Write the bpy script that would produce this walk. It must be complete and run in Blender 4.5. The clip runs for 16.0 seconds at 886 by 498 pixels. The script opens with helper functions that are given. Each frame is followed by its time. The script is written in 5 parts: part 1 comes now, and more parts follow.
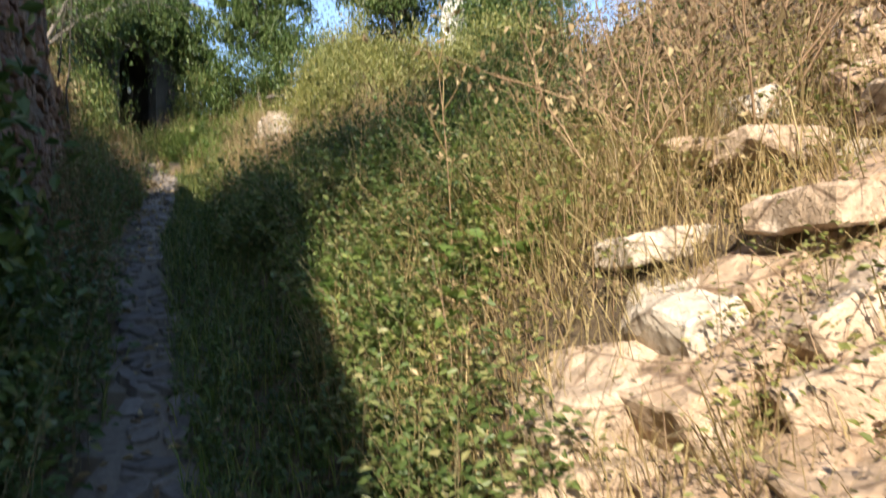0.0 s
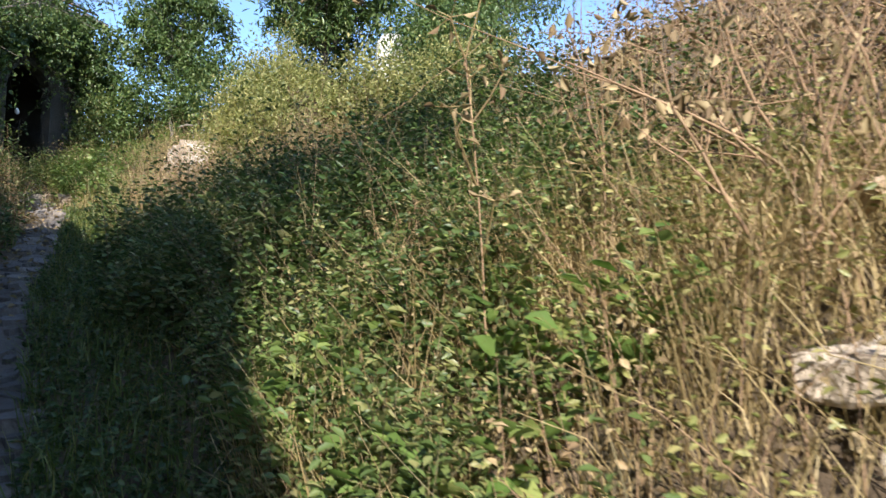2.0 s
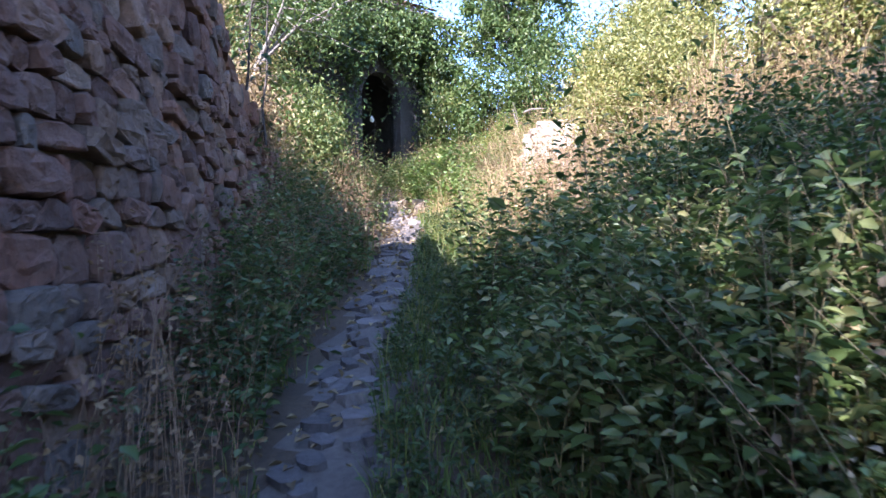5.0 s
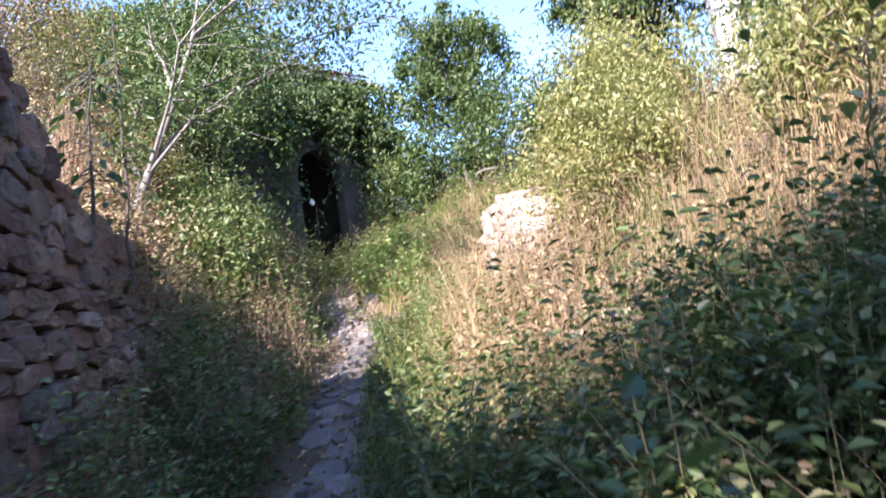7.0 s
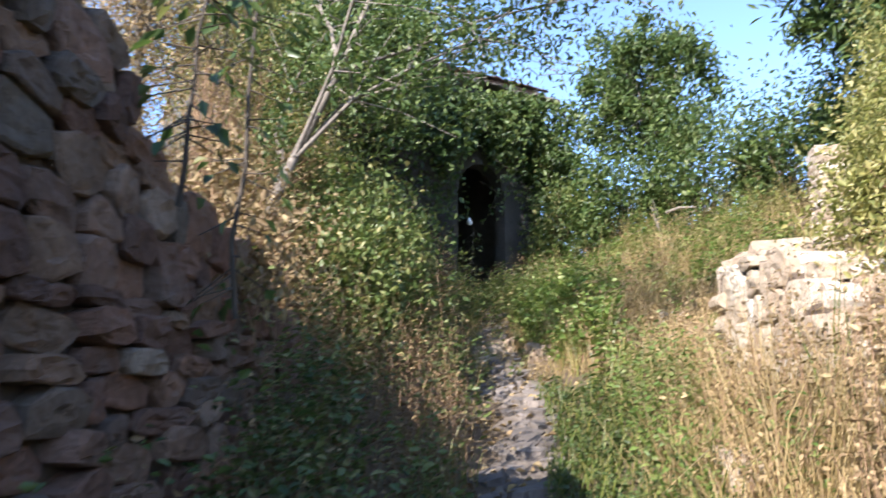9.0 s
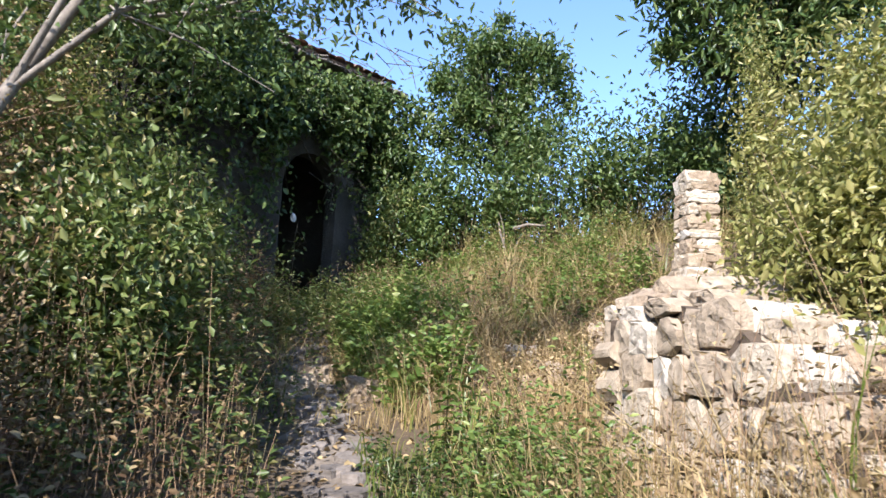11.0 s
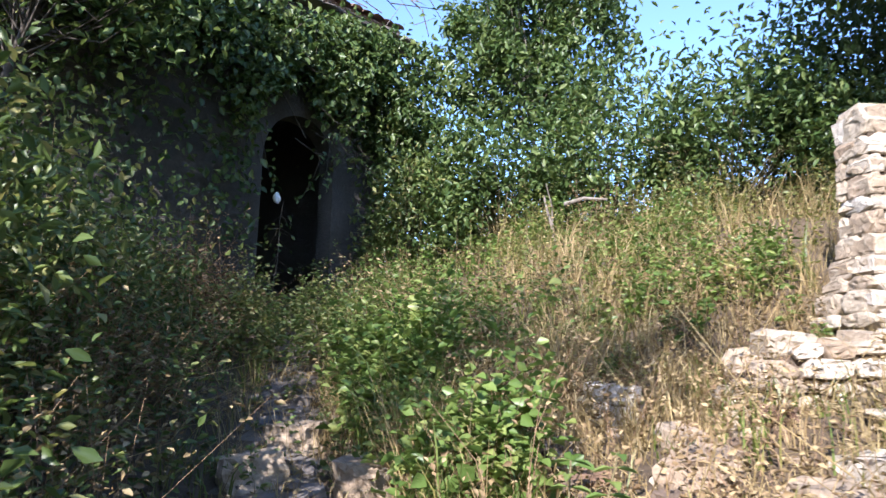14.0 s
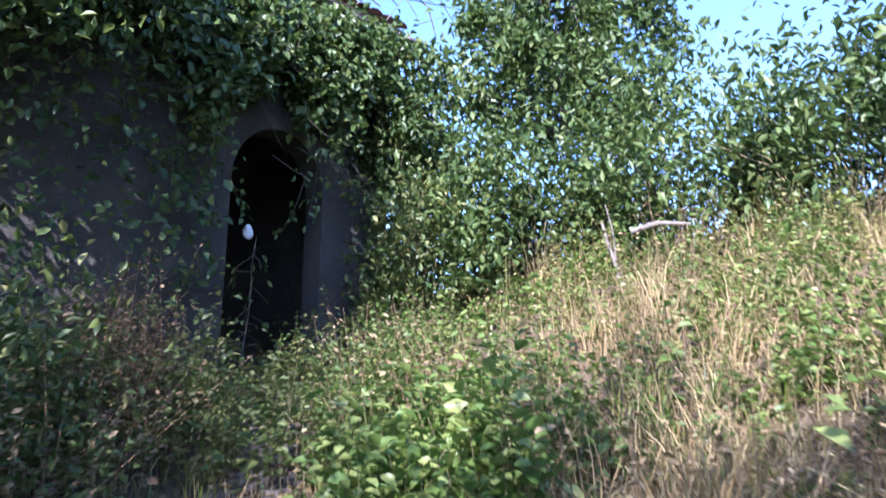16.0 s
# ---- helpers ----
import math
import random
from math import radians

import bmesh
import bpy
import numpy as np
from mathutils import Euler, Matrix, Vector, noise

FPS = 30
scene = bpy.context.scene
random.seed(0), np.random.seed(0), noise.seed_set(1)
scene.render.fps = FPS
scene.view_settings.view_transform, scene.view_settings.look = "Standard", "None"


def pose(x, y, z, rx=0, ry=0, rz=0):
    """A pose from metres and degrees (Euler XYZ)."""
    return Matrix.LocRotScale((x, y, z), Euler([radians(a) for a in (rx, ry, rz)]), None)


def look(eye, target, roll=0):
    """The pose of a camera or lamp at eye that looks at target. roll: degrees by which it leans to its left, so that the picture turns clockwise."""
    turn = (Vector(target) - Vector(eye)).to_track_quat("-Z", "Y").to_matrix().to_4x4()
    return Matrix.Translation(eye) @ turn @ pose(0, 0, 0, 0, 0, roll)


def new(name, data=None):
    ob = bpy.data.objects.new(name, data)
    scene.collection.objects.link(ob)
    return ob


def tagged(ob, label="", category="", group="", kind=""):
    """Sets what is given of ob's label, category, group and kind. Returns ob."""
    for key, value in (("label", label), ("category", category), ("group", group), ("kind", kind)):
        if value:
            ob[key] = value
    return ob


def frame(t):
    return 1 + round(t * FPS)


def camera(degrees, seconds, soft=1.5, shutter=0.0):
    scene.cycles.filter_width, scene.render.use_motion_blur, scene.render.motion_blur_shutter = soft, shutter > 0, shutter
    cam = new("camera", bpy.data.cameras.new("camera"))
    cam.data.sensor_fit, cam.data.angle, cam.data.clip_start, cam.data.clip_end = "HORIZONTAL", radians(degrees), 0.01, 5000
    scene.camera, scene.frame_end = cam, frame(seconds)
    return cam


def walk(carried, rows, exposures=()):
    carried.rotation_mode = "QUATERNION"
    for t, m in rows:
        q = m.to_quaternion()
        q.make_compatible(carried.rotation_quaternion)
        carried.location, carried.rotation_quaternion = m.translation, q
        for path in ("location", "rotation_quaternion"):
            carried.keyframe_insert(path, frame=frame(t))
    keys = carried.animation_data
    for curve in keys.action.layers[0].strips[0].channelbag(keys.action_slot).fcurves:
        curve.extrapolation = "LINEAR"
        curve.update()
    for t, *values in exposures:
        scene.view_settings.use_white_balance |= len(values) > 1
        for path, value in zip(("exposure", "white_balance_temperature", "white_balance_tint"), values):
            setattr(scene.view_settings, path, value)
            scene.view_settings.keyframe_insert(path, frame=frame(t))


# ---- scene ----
# ---------------------------------------------------------------- camera
cam = camera(65.2, 16.0, soft=1.5, shutter=0.3)
METRES, EYE, TILT, LEAN, TURN = 13.0, 1.4, 0.0, 0.0, 0.0
ROWS = [
    (0.0, 0.0, 0.0, 0.0, 0.0, 0.0, -0.0),
    (0.5, -0.0044, 0.0134, 0.0021, 1.97, 7.93, 4.31),
    (1.0, -0.0089, 0.0463, 0.0001, 5.04, 1.82, 4.28),
    (1.5, -0.0104, 0.0634, 0.0017, -0.85, 2.52, 2.8),
    (2.0, -0.0261, 0.0951, 0.01, -7.14, 3.74, -1.11),
    (2.5, -0.0352, 0.1108, 0.0144, -5.23, 3.54, 0.25),
    (3.0, -0.0475, 0.1417, 0.0114, 5.12, 3.97, -0.25),
    (3.5, -0.0559, 0.1657, 0.0218, 17.27, 2.11, -0.41),
    (4.0, -0.0673, 0.1932, 0.0279, 18.84, 1.71, -2.59),
    (6.5, -0.1103, 0.349, 0.0687, 20.09, 3.29, 9.94),
    (7.0, -0.1144, 0.3677, 0.0817, 17.87, 6.41, 9.09),
    (7.5, -0.1411, 0.395, 0.0843, 17.94, 11.51, -1.16),
    (8.0, -0.167, 0.4176, 0.0953, 28.09, 11.38, -1.51),
    (8.5, -0.1821, 0.4483, 0.0985, 33.78, 9.14, -1.17),
    (9.0, -0.1904, 0.4755, 0.1061, 28.03, 9.57, -0.12),
    (9.5, -0.2031, 0.5065, 0.116, 20.08, 13.15, -1.28),
    (12.0, -0.2474, 0.6379, 0.1404, 12.29, 8.8, -2.0),
    (12.5, -0.2553, 0.6753, 0.1504, 15.91, 10.44, 2.69),
    (13.0, -0.2645, 0.7032, 0.1531, 13.92, 8.18, 2.84),
    (13.5, -0.2768, 0.7225, 0.1637, 12.12, 8.04, -0.05),
    (14.0, -0.2893, 0.749, 0.1623, 14.47, 8.67, -1.41),
    (14.5, -0.2951, 0.7864, 0.1711, 16.66, 5.39, 1.21),
    (15.0, -0.3084, 0.8202, 0.1732, 15.24, 6.65, 0.73),
    (15.5, -0.326, 0.8459, 0.1858, 14.44, 6.54, 1.46),
    (16.0, -0.3429, 0.8835, 0.188, 14.43, 11.95, -0.23),
]
walk(cam, [(t, pose(0, 0, EYE, TILT, LEAN, TURN) @ pose(METRES * x, METRES * y, METRES * z, 90 + pitch, roll, yaw)) for t, x, y, z, yaw, pitch, roll in ROWS],
     exposures=[(0.0, 1.45, 6900, 12), (0.5, 1.3, 6800, 17), (1.0, 1.25, 6700, 15), (1.5, 1.35, 6400, 13), (2.0, 1.45, 6200, 12), (2.5, 1.75, 5600, 20), (3.0, 2.0, 5600, 21), (3.5, 2.4, 5500, 25), (4.0, 2.6, 5500, 28), (6.5, 2.4, 5700, 29), (7.0, 2.25, 5800, 28), (7.6, 1.75, 6100, 20), (8.2, 1.6, 6300, 19), (8.6, 1.7, 6300, 20), (9.0, 1.85, 6200, 18), (9.5, 1.75, 6100, 16), (12.0, 1.55, 6000, 17), (13.0, 1.65, 5900, 16), (14.0, 1.8, 5800, 20), (15.0, 2.1, 5500, 26), (16.0, 2.25, 5250, 30)])

# ---------------------------------------------------------------- sky and sun
SUN_ELEV, SUN_DIR = 35.0, Vector((-0.14, -0.99, 0.0)).normalized()
world = bpy.data.worlds.new("sky")
scene.world = world
world.use_nodes = True
wn = world.node_tree
sky = wn.nodes.new("ShaderNodeTexSky")
sky.sky_type, sky.sun_disc = "NISHITA", False
sky.sun_elevation, sky.sun_rotation = radians(SUN_ELEV), math.atan2(SUN_DIR.x, SUN_DIR.y) % (2 * math.pi)
sky.dust_density, sky.ozone_density = 0.3, 4.0
wn.links.new(sky.outputs["Color"], wn.nodes["Background"].inputs["Color"])
wn.nodes["Background"].inputs["Strength"].default_value = 0.13
sun = new("sun", bpy.data.lights.new("sun", "SUN"))
sun.data.energy, sun.data.angle, sun.data.color = 4.6, radians(0.5), (1.0, 0.93, 0.82)
to_sun = SUN_DIR * math.cos(radians(SUN_ELEV)) + Vector((0, 0, math.sin(radians(SUN_ELEV))))
sun.matrix_world = look(to_sun * 60, (0, 0, 0))


# ---------------------------------------------------------------- materials
def material(name):
    m = bpy.data.materials.new(name)
    m.use_nodes = True
    nt = m.node_tree
    return m, nt, nt.nodes["Principled BSDF"]


def ramp(nt, fac, stops):
    r = nt.nodes.new("ShaderNodeValToRGB")
    while len(r.color_ramp.elements) < len(stops):
        r.color_ramp.elements.new(0.5)
    for e, (p, c) in zip(r.color_ramp.elements, stops):
        e.position, e.color = p, (*c, 1)
    nt.links.new(fac, r.inputs["Fac"])
    return r.outputs["Color"]


def noise_tex(nt, scale, detail=4.0, rough=0.6, coord="Object"):
    tc = nt.nodes.new("ShaderNodeTexCoord")
    if coord == "World":
        tc = nt.nodes.new("ShaderNodeNewGeometry")
    n = nt.nodes.new("ShaderNodeTexNoise")
    n.inputs["Scale"].default_value, n.inputs["Detail"].default_value, n.inputs["Roughness"].default_value = scale, detail, rough
    nt.links.new(tc.outputs["Position" if coord == "World" else coord], n.inputs["Vector"])
    return n.outputs["Fac"]


def mix(nt, a, b, fac, mode="MIX"):
    m = nt.nodes.new("ShaderNodeMix")
    m.data_type, m.blend_type = "RGBA", mode
    for sock, v in ((m.inputs[0], fac), (m.inputs[6], a), (m.inputs[7], b)):
        if isinstance(v, (int, float)):
            sock.default_value = v
        elif isinstance(v, tuple):
            sock.default_value = (*v, 1)
        else:
            nt.links.new(v, sock)
    return m.outputs[2]


def bump(nt, bsdf, height, strength, dist=0.02):
    b = nt.nodes.new("ShaderNodeBump")
    b.inputs["Strength"].default_value, b.inputs["Distance"].default_value = strength, dist
    nt.links.new(height, b.inputs["Height"])
    nt.links.new(b.outputs["Normal"], bsdf.inputs["Normal"])


def leaf_material(name, stops, through_light=0.38, rough=0.42):
    """Leaves: one shade for each leaf, patches of yellowing over the stand, light passing through the blade."""
    m, nt, bsdf = material(name)
    geo = nt.nodes.new("ShaderNodeNewGeometry")
    col = ramp(nt, geo.outputs["Random Per Island"], stops)
    patch = ramp(nt, noise_tex(nt, 1.3, 3, coord="World"), [(0.3, (0.72, 0.75, 0.62)), (0.7, (1.12, 1.06, 0.92))])
    col = mix(nt, col, patch, 1.0, "MULTIPLY")
    nt.links.new(col, bsdf.inputs["Base Color"])
    bsdf.inputs["Roughness"].default_value = rough
    bsdf.inputs["Specular IOR Level"].default_value = 0.4
    tr = nt.nodes.new("ShaderNodeBsdfTranslucent")
    nt.links.new(mix(nt, col, (1.1, 1.15, 0.55), 0.5, "MULTIPLY"), tr.inputs["Color"])
    ms = nt.nodes.new("ShaderNodeMixShader")
    ms.inputs[0].default_value = through_light
    nt.links.new(bsdf.outputs[0], ms.inputs[1])
    nt.links.new(tr.outputs[0], ms.inputs[2])
    nt.links.new(ms.outputs[0], nt.nodes["Material Output"].inputs["Surface"])
    return m


def stone_material(name, stops, stain=(0.10, 0.09, 0.075), cracks=0.0):
    m, nt, bsdf = material(name)
    info = nt.nodes.new("ShaderNodeObjectInfo")
    geo = nt.nodes.new("ShaderNodeNewGeometry")
    add = nt.nodes.new("ShaderNodeMath")
    add.operation = "ADD"
    nt.links.new(info.outputs["Random"], add.inputs[0])
    nt.links.new(geo.outputs["Random Per Island"], add.inputs[1])
    fr = nt.nodes.new("ShaderNodeMath")
    fr.operation = "FRACT"
    nt.links.new(add.outputs[0], fr.inputs[0])
    col = ramp(nt, fr.outputs[0], stops)
    grain = noise_tex(nt, 26, 6, 0.7, "World")
    big = noise_tex(nt, 4.5, 4, 0.6, "World")
    col = mix(nt, col, ramp(nt, grain, [(0.25, (0.62, 0.6, 0.56)), (0.75, (1.15, 1.13, 1.1))]), 0.85, "MULTIPLY")
    col = mix(nt, col, ramp(nt, noise_tex(nt, 9, 5, 0.7, "World"), [(0.3, (0.6, 0.58, 0.54)), (0.5, (0.95, 0.94, 0.92)), (0.72, (1.3, 1.3, 1.3))]), 0.9, "MULTIPLY")
    if cracks:
        vor = nt.nodes.new("ShaderNodeTexVoronoi")
        vor.feature = "DISTANCE_TO_EDGE"
        vor.inputs["Scale"].default_value = cracks
        geo2 = nt.nodes.new("ShaderNodeNewGeometry")
        warp = nt.nodes.new("ShaderNodeVectorMath")
        warp.operation = "MULTIPLY"
        warp.inputs[1].default_value = (0.8, 0.8, 1.9)
        nt.links.new(geo2.outputs["Position"], warp.inputs[0])
        nt.links.new(warp.outputs[0], vor.inputs["Vector"])
        col = mix(nt, col, ramp(nt, vor.outputs["Distance"], [(0.0, (0.3, 0.24, 0.19)), (0.035, (1, 1, 1))]), 0.9, "MULTIPLY")
    col = mix(nt, col, stain, ramp(nt, big, [(0.55, (0, 0, 0)), (0.8, (0.6, 0.6, 0.6))]))
    nt.links.new(col, bsdf.inputs["Base Color"])
    bsdf.inputs["Roughness"].default_value = 0.92
    bump(nt, bsdf, mix(nt, grain, noise_tex(nt, 11, 5, 0.65, "World"), 0.55), 1.0, 0.045)
    return m


def bark_material(name, a, b):
    m, nt, bsdf = material(name)
    n = noise_tex(nt, 18, 5, 0.7)
    nt.links.new(ramp(nt, n, [(0.3, a), (0.7, b)]), bsdf.inputs["Base Color"])
    bsdf.inputs["Roughness"].default_value = 0.9
    bump(nt, bsdf, n, 0.6, 0.01)
    return m


WEED = leaf_material("weed_leaf", [(0.0, (0.062, 0.100, 0.031)), (0.4, (0.106, 0.156, 0.050)), (0.75, (0.163, 0.206, 0.075)), (1.0, (0.312, 0.288, 0.138))])
# darker copy of the weed leaf, with some shade put into its colour
DARK = leaf_material("shade_dark_leaf", [(0.0, (0.033, 0.062, 0.021)), (0.5, (0.065, 0.111, 0.035)), (0.9, (0.104, 0.150, 0.052)), (1.0, (0.195, 0.195, 0.091))])
BRIGHT = leaf_material("bright_leaf", [(0.0, (0.088, 0.156, 0.037)), (0.5, (0.144, 0.225, 0.062)), (1.0, (0.275, 0.325, 0.112))], 0.42)
YELLOW = leaf_material("yellowing_leaf", [(0.0, (0.149, 0.172, 0.052)), (0.5, (0.265, 0.270, 0.098)), (1.0, (0.414, 0.380, 0.184))], 0.42)
DEADLEAF = leaf_material("dead_leaf", [(0.0, (0.147, 0.095, 0.053)), (0.5, (0.273, 0.200, 0.116)), (1.0, (0.452, 0.357, 0.221))], 0.25, 0.7)
RUSSET = leaf_material("russet_leaf", [(0.0, (0.08, 0.045, 0.024)), (0.5, (0.16, 0.10, 0.055)), (1.0, (0.30, 0.21, 0.12))], 0.25, 0.7)
STRAW = leaf_material("dry_grass", [(0.0, (0.20, 0.14, 0.07)), (0.5, (0.33, 0.25, 0.13)), (1.0, (0.48, 0.38, 0.22))], 0.3, 0.6)
GRASS = leaf_material("green_grass", [(0.0, (0.066, 0.110, 0.022)), (0.6, (0.132, 0.176, 0.039)), (1.0, (0.275, 0.253, 0.099))], 0.35)
TREELEAF = leaf_material("tree_leaf", [(0.0, (0.043, 0.081, 0.027)), (0.5, (0.088, 0.142, 0.047)), (1.0, (0.162, 0.209, 0.081))], 0.35, 0.4)
STEM = bark_material("weed_stem", (0.10, 0.085, 0.035), (0.20, 0.16, 0.08))
DRYSTEM = bark_material("dry_stem", (0.17, 0.095, 0.05), (0.34, 0.23, 0.13))
BARK = bark_material("pale_bark", (0.09, 0.075, 0.06), (0.24, 0.21, 0.17))
DARKBARK = bark_material("dark_bark", (0.03, 0.025, 0.018), (0.085, 0.068, 0.05))
OUTCROP = stone_material("pale_veined_outcrop", [(0.0, (0.42, 0.29, 0.19)), (0.4, (0.50, 0.37, 0.26)), (0.75, (0.54, 0.43, 0.33)), (1.0, (0.60, 0.53, 0.44))], (0.60, 0.54, 0.46), 4.0)
WALLSTONE = stone_material("brown_fieldstone", [(0.0, (0.10, 0.055, 0.038)), (0.25, (0.18, 0.10, 0.068)), (0.5, (0.135, 0.11, 0.085)), (0.7, (0.24, 0.15, 0.095)), (0.85, (0.21, 0.10, 0.065)), (1.0, (0.29, 0.225, 0.165))])
PALESTONE = stone_material("pale_limestone", [(0.0, (0.31, 0.24, 0.17)), (0.4, (0.39, 0.325, 0.245)), (0.8, (0.47, 0.41, 0.325)), (1.0, (0.60, 0.56, 0.50))], (0.26, 0.20, 0.13))
PATHSTONE = stone_material("worn_path_stone", [(0.0, (0.10, 0.088, 0.08)), (0.5, (0.155, 0.138, 0.125)), (1.0, (0.23, 0.205, 0.185))])


def earth_material(name, a, b, c):
    m, nt, bsdf = material(name)
    big, fine = noise_tex(nt, 1.1, 5, 0.6, "World"), noise_tex(nt, 30, 6, 0.75, "World")
    col = mix(nt, ramp(nt, big, [(0.3, a), (0.55, b), (0.75, c)]), ramp(nt, fine, [(0.3, (0.55, 0.53, 0.5)), (0.75, (1.2, 1.18, 1.12))]), 0.9, "MULTIPLY")
    nt.links.new(col, bsdf.inputs["Base Color"])
    bsdf.inputs["Roughness"].default_value = 0.95
    bump(nt, bsdf, fine, 0.8, 0.03)
    return m


SOIL = earth_material("littered_soil", (0.07, 0.05, 0.03), (0.12, 0.085, 0.05), (0.10, 0.09, 0.04))
PATHSOIL = earth_material("trodden_path", (0.13, 0.11, 0.09), (0.19, 0.16, 0.13), (0.24, 0.205, 0.165))
MORTAR = earth_material("earth_mortar", (0.07, 0.052, 0.036), (0.11, 0.08, 0.055), (0.14, 0.10, 0.07))
# weathered plaster, kept very dark: the trees' deep shade is partly in this colour
PLASTER = earth_material("weathered_shade_mud_plaster", (0.05, 0.046, 0.04), (0.085, 0.079, 0.07), (0.13, 0.12, 0.105))
LIMEWASH = earth_material("whitewashed_plaster", (0.62, 0.60, 0.56), (0.74, 0.73, 0.70), (0.80, 0.79, 0.77))
TILE = earth_material("old_roof_tile", (0.20, 0.12, 0.085), (0.30, 0.20, 0.15), (0.27, 0.24, 0.20))
HILL = earth_material("far_scrub", (0.07, 0.075, 0.035), (0.12, 0.11, 0.05), (0.16, 0.13, 0.07))
m, nt, bsdf = material("white_paper")
bsdf.inputs["Base Color"].default_value = (0.75, 0.75, 0.73, 1)
bsdf.inputs["Roughness"].default_value = 0.7
nt.links.new(ramp(nt, noise_tex(nt, 30), [(0.3, (0.6, 0.6, 0.58)), (0.7, (0.8, 0.8, 0.79))]), bsdf.inputs["Base Color"])
PAPER = m

# ---------------------------------------------------------------- the lie of the land
rng = np.random.default_rng(7)
LINE = np.array([(-9, 2.4), (-6, 1.3), (0, -0.1), (1.24, -0.5), (2.5, -1.05), (3.3, -1.38), (4.54, -1.92), (5.43, -2.3), (6.58, -2.78), (8.3, -3.33), (9.6, -3.82), (10.66, -4.15), (11.5, -4.6), (13.7, -5.8), (15, -6.4), (17, -7.3), (30, -11)])
RISE = np.array([(-40, -3.0), (-6, -0.9), (0, 0.0), (1.24, 0.12), (2.5, 0.36), (4.54, 0.88), (5.43, 1.16), (6.58, 1.42), (8.3, 1.78), (9.6, 2.12), (10.66, 2.34), (11.5, 2.55), (13.7, 2.93), (14.2, 3.06), (16.5, 3.72), (20, 4.5), (30, 6.2), (60, 8.5)])
BANK_D = [-60, -14, -6, -3.2, -1.6, -0.42, 0.42, 0.8, 1.5, 2.6, 5.0, 9.0, 20.0, 60.0]
BANKS = [(-2.0, [-6, -3, -1.0, -0.2, 0.12, 0.02, 0.02, 0.25, 0.92, 1.75, 3.0, 4.4, 6.5, 9]),
         (2.8, [-6, -3, -1.0, -0.2, 0.12, 0.02, 0.02, 0.25, 0.85, 1.65, 2.9, 4.2, 6.5, 9]),
         (4.4, [-6, -3, -1.0, -0.2, 0.12, 0.02, 0.02, 0.16, 0.52, 1.2, 2.9, 4.6, 6.8, 9]),
         (7.0, [-3, 1, 1.6, 1.0, 0.12, 0.02, 0.02, 0.12, 0.38, 0.9, 2.65, 4.0, 5.8, 8]),
         (8.6, [-2, 2, 2.6, 1.9, 0.6, 0.02, 0.02, 0.12, 0.5, 1.15, 2.0, 3.2, 4.8, 8]),
         (9.8, [-2, 2, 2.6, 1.9, 0.6, 0.02, 0.02, 0.1, 0.32, 1.1, 1.5, 2.6, 4.4, 8]),
         (11.2, [-2, 2, 2.6, 1.7, 0.6, 0.02, 0.02, 0.1, 0.3, 1.0, 1.4, 2.4, 4, 7]),
         (12.4, [-2, 1, 1.6, 1.1, 0.5, 0.02, 0.02, 0.12, 0.24, 0.3, 1.15, 2.4, 4, 7]),
         (14.5, [-3, 0, 0.6, 0.5, 0.3, 0.02, 0.02, 0.12, 0.24, 0.24, 1.25, 2.2, 4, 7]),
         (17.0, [-3, 0, 0.3, 0.2, 0.1, 0.0, 0.0, 0.15, 0.4, 0.8, 1.1, 2.0, 4, 7])]
BANK_Y = np.array([b[0] for b in BANKS])
BANK_Z = np.array([b[1] for b in BANKS])


def line_x(y):
    return np.interp(y, LINE[:, 0], LINE[:, 1])


def ground_z(x, y):
    """Height of the ground: the rise of the path plus the bank across it."""
    x, y = np.atleast_1d(np.asarray(x, float)), np.atleast_1d(np.asarray(y, float))
    d = (x - line_x(y)) * 0.9
    prof = np.stack([np.interp(d, BANK_D, z) for z in BANK_Z])
    k = np.clip(np.searchsorted(BANK_Y, y) - 1, 0, len(BANK_Y) - 2)
    f = np.clip((y - BANK_Y[k]) / (BANK_Y[k + 1] - BANK_Y[k]), 0, 1)
    i = np.arange(len(y))
    z = np.interp(y, RISE[:, 0], RISE[:, 1]) + prof[k, i] * (1 - f) + prof[k + 1, i] * f
    near = np.clip(np.abs(d) - 0.3, 0, 1)
    return z + near * 0.05 * (np.sin(x * 3.1 + y * 1.7) + np.sin(x * 1.3 - y * 4.3)) + 0.02 * np.sin(7 * x) * np.sin(6 * y + 2 * x)


def gz(x, y):
    return float(ground_z(x, y)[0])


# ---------------------------------------------------------------- building helpers
def mesh_from(name, verts, faces, mats, index=None, smooth=False):
    me = bpy.data.meshes.new(name)
    if isinstance(faces, np.ndarray):
        verts = np.asarray(verts, np.float32)
        n, k = faces.shape
        me.vertices.add(len(verts))
        me.vertices.foreach_set("co", verts.ravel())
        me.loops.add(n * k)
        me.loops.foreach_set("vertex_index", faces.astype(np.int32).ravel())
        me.polygons.add(n)
        me.polygons.foreach_set("loop_start", np.arange(0, n * k, k, dtype=np.int32))
    else:
        me.from_pydata(verts, [], faces)
    for mm in mats:
        me.materials.append(mm)
    if index is not None:
        me.polygons.foreach_set("material_index", np.asarray(index, np.int32))
    if smooth:
        me.polygons.foreach_set("use_smooth", np.ones(len(me.polygons), bool))
    me.update(calc_edges=True)
    me.validate()
    return me


def part(name, me, parent, label=""):
    ob = new(name, me)
    ob.parent = parent
    return tagged(ob, label) if label else ob


